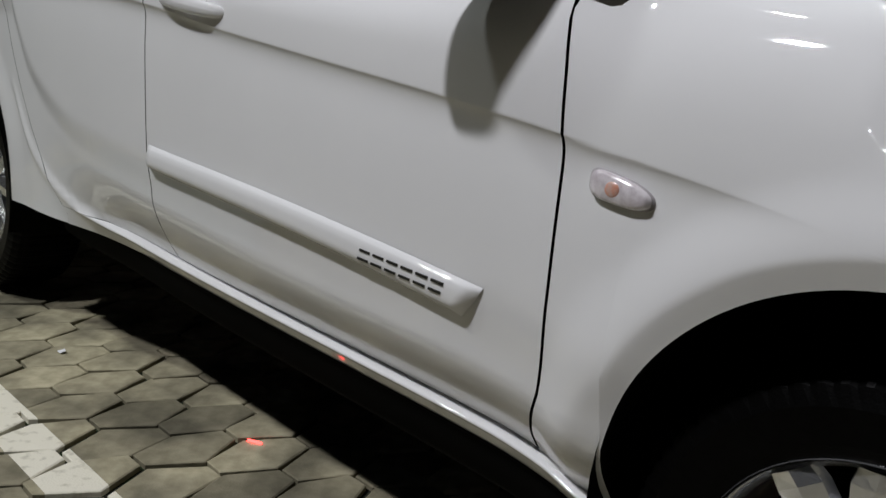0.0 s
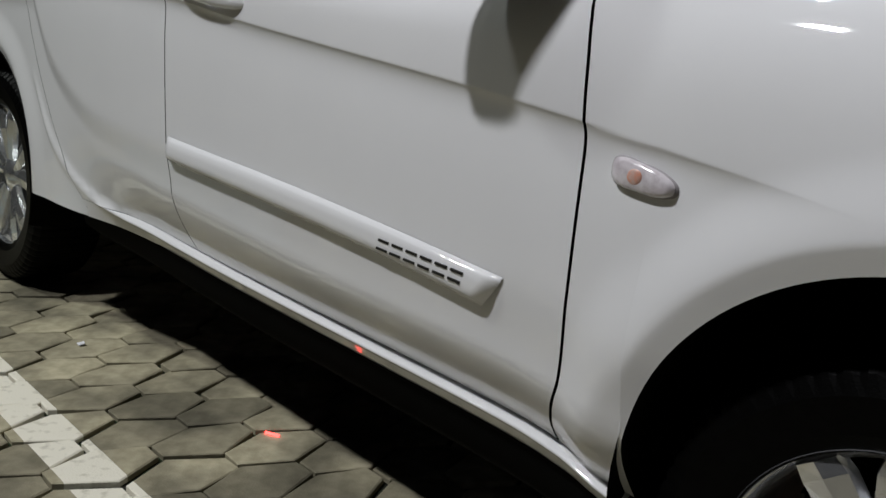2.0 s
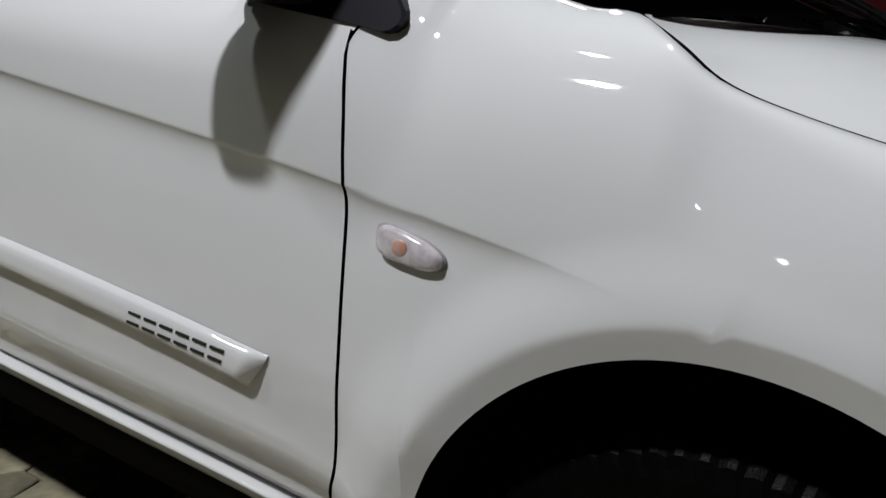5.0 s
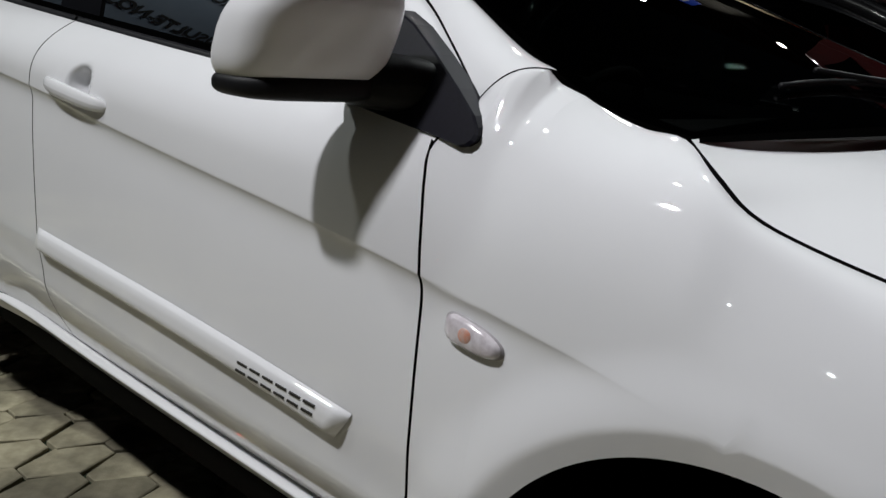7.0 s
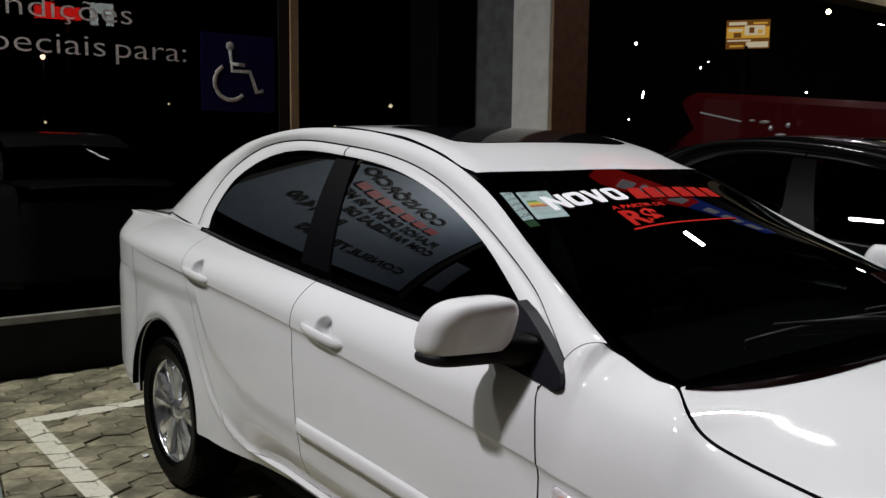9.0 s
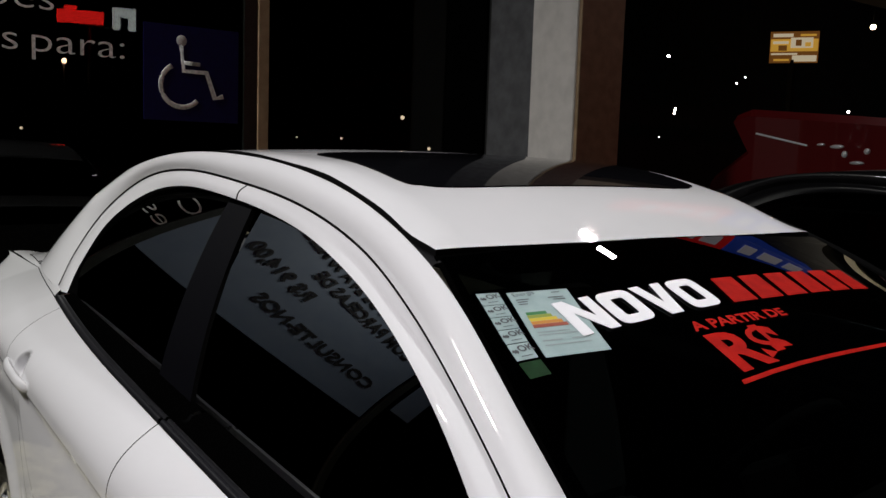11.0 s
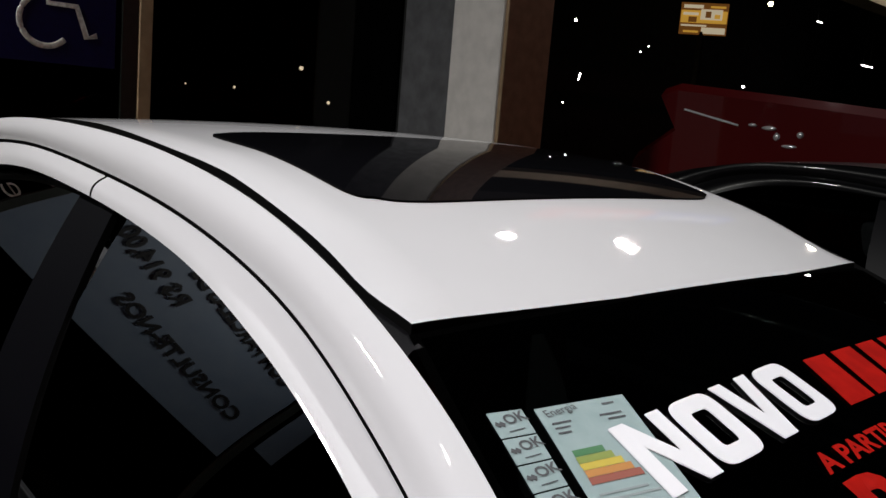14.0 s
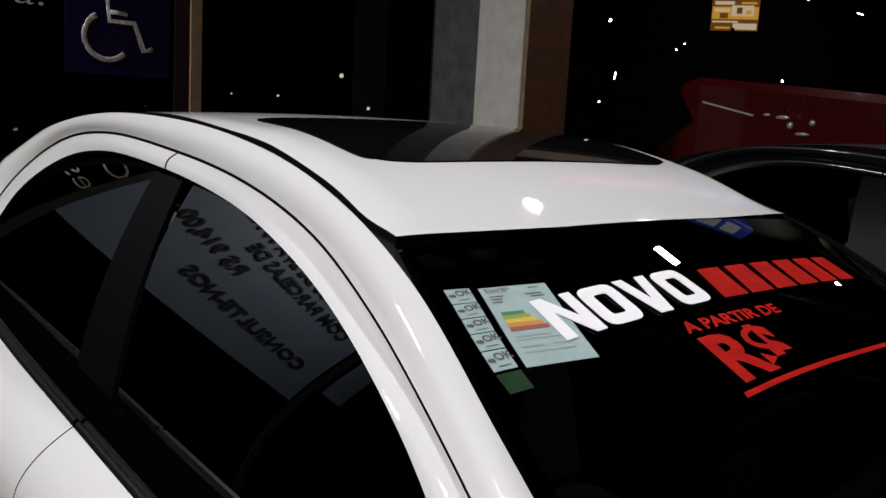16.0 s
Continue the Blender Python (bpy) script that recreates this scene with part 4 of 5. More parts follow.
STRIP = [(-0.521, 0.117), (-0.487, 0.123), (-0.527, 0.274), (-0.557, 0.272)]
strip = tagged(new("inspection_stickers"), "strip of five small pale inspection stickers on the windscreen", "sticker")
for k in range(5):
    lo, hi = k / 5 + 0.006, (k + 1) / 5 - 0.006
    c = [quad_point(STRIP, 0, lo), quad_point(STRIP, 1, lo), quad_point(STRIP, 1, hi), quad_point(STRIP, 0, hi)]
    screen_quad("sticker", c, PAPER, 0.002, 3, parent=strip)
    y, d = quad_point(STRIP, 0.38, (lo * 0.45 + hi * 0.55))
    screen_words("mark", "OK", 0.0155, y, d, INK, parent=strip, bold=0.0004)
    for a in (0.12, 0.24):
        y, d = quad_point(STRIP, a, lo * 0.5 + hi * 0.5)
        screen_quad("emblem", [(y, d - 0.004), (y + 0.003, d), (y, d + 0.004), (y - 0.003, d)], INK, 0.0026, 2, parent=strip)
    y, d = quad_point(STRIP, 0.3, lo * 0.2 + hi * 0.8)
    screen_quad("print_line", [(y, d), (y + 0.016, d + 0.001), (y + 0.016, d + 0.0022), (y, d + 0.0012)], INK, 0.0026, 2, parent=strip)
GREEN = mat("green sticker", (0.004, 0.035, 0.008), 0.6, noise_scale=60, dark=(0.003, 0.022, 0.005), spec=0.1)
screen_quad("green_sticker", [(-0.558, 0.275), (-0.527, 0.277), (-0.532, 0.300), (-0.562, 0.298)], GREEN, 0.002, 3, "small dark green sticker under the inspection stickers", "sticker")

ENERGY = [(-0.476, 0.128), (-0.376, 0.141), (-0.424, 0.291), (-0.518, 0.277)]
energy = tagged(new("energy_label"), "pale energy label with coloured bars on the windscreen", "label")
screen_quad("label_sheet", ENERGY, PAPER, 0.0018, 8, parent=energy)
BARS = [mat("bar green", (0.02, 0.16, 0.04), 0.6), mat("bar lime", (0.22, 0.28, 0.03), 0.6), mat("bar yellow", (0.55, 0.42, 0.02), 0.6), mat("bar orange", (0.5, 0.2, 0.02), 0.6), mat("bar red", (0.28, 0.05, 0.02), 0.6)]
for k, m in enumerate(BARS):
    lo, hi = 0.36 + 0.052 * k, 0.36 + 0.052 * (k + 0.96)
    w = 0.42 + 0.055 * k
    c = [quad_point(ENERGY, 0.10, lo), quad_point(ENERGY, w, lo), quad_point(ENERGY, w, hi), quad_point(ENERGY, 0.10, hi)]
    screen_quad("bar", c, m, 0.0024, 3, parent=energy)
y, d = quad_point(ENERGY, 0.08, 0.085)
screen_words("heading", "Energia", 0.0125, y, d, INK, parent=energy)
for a, b, w in ((0.08, 0.13, 0.2), (0.08, 0.17, 0.16), (0.08, 0.21, 0.14), (0.6, 0.13, 0.25), (0.66, 0.17, 0.2), (0.7, 0.045, 0.14), (0.1, 0.68, 0.5), (0.1, 0.72, 0.6), (0.1, 0.80, 0.3), (0.1, 0.86, 0.7), (0.55, 0.80, 0.3)):
    c = [quad_point(ENERGY, a, b), quad_point(ENERGY, a + w, b), quad_point(ENERGY, a + w, b + 0.014), quad_point(ENERGY, a, b + 0.014)]
    screen_quad("print_line", c, INK if w < 0.3 else mat("pale ink", (0.25, 0.3, 0.3), 0.6), 0.0024, 2, parent=energy)

# name badge on the moulding, as plain bars
badge = tagged(new("door_badge"), "row of small black bars on the white door moulding", "badge")
bz = smooth_fn([(-0.775, 0.549), (-0.578, 0.5415)])
for k in range(6):
    x0, x1 = -0.765 + 0.0312 * k, -0.765 + 0.0312 * k + 0.0235
    for up, down in ((0.0088, 0.0050), (-0.0046, -0.0084)):
        verts = []
        for x, dz in ((x0, up), (x1, up), (x1, down), (x0, down)):
            verts.append((x + 0.25 * dz, -(float(side(x, bz(x))) + 0.0158), float(bz(x)) + dz))
        verts += [(x, y + 0.003, z) for x, y, z in verts]
        mesh_object("bar", verts, [(0, 3, 2, 1), (0, 1, 5, 4), (1, 2, 6, 5), (2, 3, 7, 6), (3, 0, 4, 7)], EMBLEM, badge, smooth=False)

# wipers
for y0, y1, d1 in ((0.18, -0.42, 0.93), (0.62, 0.05, 0.95)):
    wiper = tagged(new("wiper"), "black windscreen wiper lying at the foot of the glass", "wiper", "wipers")
    a, b = on_screen(y0, 1.045, 0.012), on_screen(y1, d1, 0.018)
    v, f = tube([a, a.lerp(b, 0.5) + Vector((0.008, 0, 0.008)), b], [0.008, 0.006, 0.004], 8)
    mesh_object("arm", v, f, PLASTIC, wiper)
    pts = [on_screen(y0 * (1 - t) + (y1 - 0.1) * t, 0.985 - 0.06 * t + 0.02 * t * t, 0.008) for t in np.linspace(0.1, 1, 12)]
    v, f = tube(pts, 0.005, 6)
    mesh_object("blade", v, f, PLASTIC, wiper)

# ---- the showroom front ----
FX = -4.85
ALU = mat("dark window frame", (0.02, 0.024, 0.022), 0.4, metal=0.6, noise_scale=30, dark=(0.015, 0.018, 0.016))
WOOD = mat("brown lit jamb", (0.40, 0.27, 0.165), 0.6, noise_scale=14, dark=(0.31, 0.205, 0.12), bump=0.2)
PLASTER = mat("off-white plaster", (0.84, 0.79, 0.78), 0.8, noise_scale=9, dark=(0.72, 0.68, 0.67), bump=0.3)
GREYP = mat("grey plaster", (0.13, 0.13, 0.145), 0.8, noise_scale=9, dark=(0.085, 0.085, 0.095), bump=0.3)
CONCRETE = mat("pale concrete", (0.30, 0.29, 0.26), 0.85, noise_scale=12, dark=(0.21, 0.20, 0.18), bump=0.4)
FACADE = glass_mat("dark showroom glass", (0.06, 0.065, 0.065), 1.22)
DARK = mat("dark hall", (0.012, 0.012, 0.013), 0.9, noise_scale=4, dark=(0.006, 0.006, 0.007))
SILVER = mat("silver vinyl letters", (0.78, 0.78, 0.78), 0.42, metal=0.2, noise_scale=50, dark=(0.5, 0.5, 0.5))
BLUE = mat("dark blue sign", (0.002, 0.0028, 0.05), 0.5, noise_scale=30, dark=(0.0016, 0.0022, 0.038), spec=0.15)
CREAM = mat("cream fascia", (0.72, 0.66, 0.48), 0.7, noise_scale=5, dark=(0.62, 0.57, 0.42))


def structure(name, lo, hi, material, label, category, bevel=0.004):
    ob = box_part(name, lo, hi, material, None, "", None, bevel)
    return tagged(ob, label, category, kind="structure")


front = tagged(new("window_1"), "tall dark showroom window with aluminium frames", "window", kind="structure")
for a, b in ((-5.0, -3.295), (-3.295, -1.25), (-1.25, 0.93), (1.0, 2.69)):
    bm = bmesh.new()
    box(bm, (FX - 0.006, a + 0.01, 0.38), (FX + 0.006, b - 0.01, 4.6))
    ob = part("pane", bm, FACADE, front)
    ob.visible_shadow = False
for a in (-5.0, -3.295, -1.25):
    box_part("window_frame", (FX - 0.05, a - 0.03, 0.18), (FX + 0.03, a + 0.03, 4.6), ALU, front)
box_part("window_frame", (FX - 0.06, 0.845, 0.18), (FX + 0.02, 0.93, 4.6), ALU, front)
box_part("jamb", (FX - 0.06, 0.932, 0.18), (FX + 0.03, 1.0, 4.6), WOOD, front, "brown lit jamb")
box_part("window_sill", (FX - 0.08, -5.0, 0.335), (FX + 0.05, 2.67, 0.38), CONCRETE, front, "pale sill")
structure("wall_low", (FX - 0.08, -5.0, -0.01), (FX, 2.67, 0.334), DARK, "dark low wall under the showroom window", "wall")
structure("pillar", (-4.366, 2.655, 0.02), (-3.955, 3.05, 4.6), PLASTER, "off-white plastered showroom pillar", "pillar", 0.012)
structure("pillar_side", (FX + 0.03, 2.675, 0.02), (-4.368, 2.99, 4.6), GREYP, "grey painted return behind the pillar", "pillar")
structure("door_1", (-3.953, 2.664, 0.02), (-3.925, 3.05, 4.6), WOOD, "brown cladding on the pillar's front", "pillar cladding", 0.006)
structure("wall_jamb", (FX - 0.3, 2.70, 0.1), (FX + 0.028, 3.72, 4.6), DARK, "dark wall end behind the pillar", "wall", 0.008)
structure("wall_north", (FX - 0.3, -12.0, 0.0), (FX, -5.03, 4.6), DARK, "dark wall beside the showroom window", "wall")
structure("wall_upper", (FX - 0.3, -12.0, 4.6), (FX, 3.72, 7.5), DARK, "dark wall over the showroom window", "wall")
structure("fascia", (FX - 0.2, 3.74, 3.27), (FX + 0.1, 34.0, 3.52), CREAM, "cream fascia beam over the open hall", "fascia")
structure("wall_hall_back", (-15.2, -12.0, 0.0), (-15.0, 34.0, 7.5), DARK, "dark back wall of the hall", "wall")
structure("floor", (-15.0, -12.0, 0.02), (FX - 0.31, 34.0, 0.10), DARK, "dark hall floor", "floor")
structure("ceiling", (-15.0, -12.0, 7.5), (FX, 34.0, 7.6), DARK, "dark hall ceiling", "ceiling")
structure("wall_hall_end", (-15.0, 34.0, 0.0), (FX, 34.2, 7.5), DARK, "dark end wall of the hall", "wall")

# letters on the glass
def facade_words(words, size, y_right, z, material, label, x=FX + 0.008, y_left=None, bold=0.0, parent=None):
    me = text_data(words, size, material, depth=0.001, offset=bold)
    xs = [v.co.x for v in me.vertices]
    k = (y_right - y_left) / (max(xs) - min(xs)) if y_left is not None else 1.0
    off = y_right - max(xs) * k
    for v in me.vertices:
        v.co = Vector((x + v.co.z, off + v.co.x * k, z + v.co.y))
    ob = new("window_lettering" if parent is None else "words", me)
    if parent:
        ob.parent = parent
        return ob
    return tagged(ob, label, "lettering")


lettering = tagged(new("window_lettering"), "worn silver vinyl lettering on the dark showroom glass", "lettering")
for words, yl, yr, z in (("Condições", -1.23, -0.18, 2.172), ("especiais", -1.23, -0.352, 1.962), ("para:", -0.288, 0.17, 1.962)):
    facade_words(words, 0.185, yr, z, SILVER, "", y_left=yl, bold=-0.002, parent=lettering)
sign = tagged(new("access_sign"), "dark blue wheelchair access sign with silver symbol", "sign")
box_part("sign_plate", (FX + 0.008, 0.268, 1.65), (FX + 0.014, 0.815, 2.172), BLUE, sign, "dark blue plate", None, 0.002)
SX = FX + 0.017
for pts, r in (([(0.476, 2.07), (0.490, 1.925), (0.622, 1.925), (0.672, 1.785), (0.722, 1.80)], 0.0145), ([(0.488, 1.972), (0.585, 1.968)], 0.011)):
    v, f = tube([(SX, y, z) for y, z in pts], r, 8)
    mesh_object("symbol_stroke", [(SX + (p[0] - SX) * 0.12, p[1], p[2]) for p in v], f, SILVER, sign)
v, f = tube([(SX, 0.480 + 0.118 * math.cos(a), 1.845 + 0.118 * math.sin(a)) for a in np.linspace(radians(118), radians(318), 30)], 0.014, 8)
mesh_object("symbol_stroke", [(SX + (p[0] - SX) * 0.12, p[1], p[2]) for p in v], f, SILVER, sign)
v, f = lathe([(0.0005, 0.002), (0.028, 0.0015), (0.030, 0.0)], 24)
mesh_object("symbol_dot", [(SX + p[1], 0.478 + p[0], 2.09 + p[2]) for p in v], f, SILVER, sign)

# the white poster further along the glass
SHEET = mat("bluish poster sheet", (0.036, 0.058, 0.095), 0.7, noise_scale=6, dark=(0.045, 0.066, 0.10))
POSTRED = mat("poster red", (0.16, 0.01, 0.016), 0.6)
POSTINK = mat("poster black", (0.003, 0.003, 0.004), 0.7, spec=0.1)
poster = tagged(new("poster"), "white credit plan poster with black lettering on the showroom glass", "poster")
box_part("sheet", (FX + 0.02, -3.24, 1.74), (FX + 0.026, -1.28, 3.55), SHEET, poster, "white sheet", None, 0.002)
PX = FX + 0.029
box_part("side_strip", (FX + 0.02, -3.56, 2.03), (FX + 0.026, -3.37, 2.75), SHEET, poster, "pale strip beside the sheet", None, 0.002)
for words, size, yl, yr, z in (("CONSÓRCIO", 0.2, -2.77, -1.55, 3.16), ("PLANOS DE 24 A 90 MESES", 0.165, -3.02, -1.6, 2.78), ("COM PARCELAS DE", 0.165, -3.1, -2.02, 2.60), ("R$ 914,00", 0.185, -2.2, -1.58, 2.36), ("CONSULTE-NOS", 0.175, -3.1, -1.98, 2.055)):
    facade_words(words, size, yr, z, POSTINK, "", PX, yl, 0.005, poster)
for k in range(7):
    box_part("red_block", (PX, -2.85 + 0.165 * k, 2.965), (PX + 0.003, -2.72 + 0.165 * k, 3.075), POSTRED, poster, "", None, 0.001)

# lit sign high on the front: red and blue halves with white bars
SIGNRED, SIGNBLUE, SIGNWHITE = glow("lit red sign", (0.8, 0.02, 0.02), 0.45), glow("lit blue sign", (0.03, 0.08, 0.5), 0.4), glow("lit white sign", (0.9, 0.9, 0.95), 0.3)
fsign = tagged(new("lit_fascia_sign"), "lit red and blue dealer sign with white bars", "sign")
box_part("red_half", (FX, 5.7, 4.75), (FX + 0.2, 7.8, 5.35), SIGNRED, fsign, "lit red half", None, 0.02)
box_part("blue_half", (FX, 7.82, 4.75), (FX + 0.2, 10.1, 5.35), SIGNBLUE, fsign, "lit blue half", None, 0.02)
for y0, w in ((6.5, 0.3), (6.95, 0.12), (7.2, 0.35), (7.7, 0.35), (8.6, 0.3), (9.1, 0.5), (9.8, 0.4)):
    box_part("white_bar", (FX + 0.2, y0 - 0.5, 4.88), (FX + 0.22, y0 + w - 0.5, 5.22), SIGNWHITE, fsign, "", None, 0.004)
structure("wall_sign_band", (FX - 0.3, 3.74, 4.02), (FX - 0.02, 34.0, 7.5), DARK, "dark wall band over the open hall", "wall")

# far lit poster and small lamps in the hall
YELLOW, BROWN, PALE = glow("lit yellow print", (0.75, 0.42, 0.06), 0.55), glow("lit brown print", (0.25, 0.1, 0.02), 0.4), glow("lit pale print", (0.7, 0.62, 0.42), 0.6)
board = tagged(new("lit_board"), "small lit board with yellow and brown print", "sign")
board.matrix_world = look((-7.6, 10.85, 3.27), (-0.44, -1.07, 1.56))
for lo, hi, m in (((-0.34, -0.22, -0.03), (0.34, 0.24, 0.0), BROWN), ((-0.33, -0.05, 0.0), (0.33, 0.13, 0.006), YELLOW), ((-0.05, 0.0, 0.006), (0.26, 0.15, 0.012), PALE), ((-0.02, -0.2, 0.0), (0.32, -0.11, 0.008), PALE), ((-0.30, 0.06, 0.006), (-0.08, 0.1, 0.012), PALE), ((-0.28, -0.19, 0.0), (-0.06, -0.16, 0.008), YELLOW), ((-0.30, 0.16, 0.0), (-0.02, 0.21, 0.008), PALE), ((0.08, 0.17, 0.0), (0.30, 0.20, 0.008), YELLOW), ((-0.32, -0.10, 0.0), (0.05, -0.075, 0.008), PALE), ((-0.22, -0.04, 0.006), (-0.10, 0.04, 0.012), BROWN), ((0.02, 0.03, 0.012), (0.10, 0.12, 0.016), BROWN), ((0.15, 0.02, 0.012), (0.23, 0.08, 0.016), YELLOW)):
    bm = bmesh.new()
    box(bm, lo, hi, Matrix.Rotation(math.pi, 4, "Y"), 0.002)
    part("print_field", bm, m, board)
LAMP, WARM = glow("hall lamp", (1.0, 0.95, 0.9), 25), glow("warm hall lamp", (1.0, 0.72, 0.42), 30)
GLASSED = glow("hall lamp behind glass", (1.0, 0.72, 0.48), 200)
for place, r, m in (((-12.0, 6.80, 2.09), 0.034, GLASSED), ((-12.0, 7.35, 1.60), 0.026, GLASSED), ((-12.0, 5.66, 1.71), 0.018, GLASSED), ((-12.0, 4.89, 1.70), 0.012, GLASSED), ((-12.0, 2.80, 1.98), 0.014, GLASSED), ((-12.0, 1.07, 1.67), 0.018, GLASSED), ((-12.0, 13.36, 3.68), 0.028, LAMP), ((-12.0, 21.4, 5.16), 0.065, WARM), ((-12.0, 15.74, 3.30), 0.015, LAMP), ((-12.0, 16.04, 3.46), 0.012, LAMP), ((-12.0, 20.52, 2.93), 0.028, LAMP), ((-12.0, 13.21, 2.02), 0.012, LAMP), ((-12.0, 23.87, 2.31), 0.045, LAMP)):
    lamp = tagged(new("hall_lamp"), "small bright round lamp hanging in the dark hall", "lamp", "hall lamps")
    bm = bmesh.new()
    bmesh.ops.create_uvsphere(bm, u_segments=12, v_segments=8, radius=r, matrix=Matrix.Translation(place))
    part("bulb", bm, m, lamp, smooth=True)
    v, f = tube([(place[0], place[1], place[2] + r * 0.9), (place[0], place[1], 7.5)], 0.003, 6)
    mesh_object("cord", v, f, INNER, lamp, "thin black cord")
for (x, y, z), half, lean in (((-12.0, 24.45, 5.09), 0.16, 0.0), ((-12.0, 28.1, 4.21), 0.22, 0.02), ((-12.0, 28.62, 4.21), 0.10, 0.02), ((-12.0, 13.66, 2.58), 0.075, 1.25)):
    tubelight = tagged(new("tube_light"), "short bright tube light far inside the dark hall", "lamp", "hall tube lights")
    d = Vector((0, math.cos(lean), math.sin(lean))) * half
    v, f = tube([Vector((x, y, z)) - d, Vector((x, y, z)) + d], 0.012, 8)
    mesh_object("tube", v, f, LAMP, tubelight)
    v, f = tube([Vector((x - 0.06, y, z)), Vector((x - 0.06, y, 7.5))], 0.006, 6)
    mesh_object("hanger", v, f, INNER, tubelight)
# a lit sign and a lamp far across the street, mirrored in the showroom glass
FARRED, FARPALE, FARLAMP = glow("far red light", (1.0, 0.02, 0.015), 45), glow("far pale light", (0.75, 0.85, 0.8), 24), glow("far warm lamp", (1.0, 0.62, 0.35), 320)
roadsign = tagged(new("street_sign"), "tall lit roadside sign with a red panel and a pale emblem", "sign")
turn = Matrix.Translation((52.8, 14.8, 9.9)) @ Matrix.Rotation(radians(14), 4, "Z")
box_part("red_panel", (-0.1, -1.45, -0.5), (0.1, 1.45, 0.35), FARRED, roadsign, "lit red panel", turn, 0.05)
box_part("red_panel", (-0.1, -1.0, 0.38), (0.1, -0.2, 0.62), FARRED, roadsign, "lit red panel", turn, 0.05)
for a, b in (((-0.75, 0.1), (0.75, 0.75)), ((-0.75, -0.75), (-0.25, 0.08)), ((0.25, -0.75), (0.75, 0.08))):
    box_part("emblem_field", (-0.1, 2.75 + a[0], a[1]), (0.1, 2.75 + b[0], b[1]), FARPALE, roadsign, "lit pale emblem", turn, 0.05)
v, f = tube([(52.9, 15.4, -0.02), (52.9, 15.4, 9.4)], 0.16, 12)
mesh_object("pole", v, f, ALU, roadsign, "dark steel pole")
v, f = tube([(52.8, 14.8, 9.3), (52.9, 17.4, 9.3)], 0.07, 8)
mesh_object("cross_arm", v, f, ALU, roadsign)
streetlamp = tagged(new("street_lamp"), "warm street lamp on a slim dark pole", "street lamp")
bm = bmesh.new()
bmesh.ops.create_uvsphere(bm, u_segments=14, v_segments=10, radius=0.18, matrix=Matrix.Translation((53.3, 13.85, 6.9)))
part("globe", bm, FARLAMP, streetlamp, "glowing warm globe", smooth=True)
v, f = tube([(53.3, 13.85, -0.02), (53.3, 13.85, 6.7)], [0.09, 0.05], 10)
mesh_object("pole", v, f, ALU, streetlamp)
post = box_part("post", (-7.68, 10.85, 0.1), (-7.60, 10.95, 3.1), ALU, None, "", None, 0.01)
tagged(post, "thin dark post behind the lit board", "post")

# ---- the cars beside ----
black = build_car(BLACKCAR, "black saloon parked in the next bay", False)
black.name = "car"
black.matrix_world = pose(0.2, 2.62, 0)


GLINT_SILVER = mat("bright glint silver", (0.9, 0.9, 0.93), 0.3, metal=0.5)


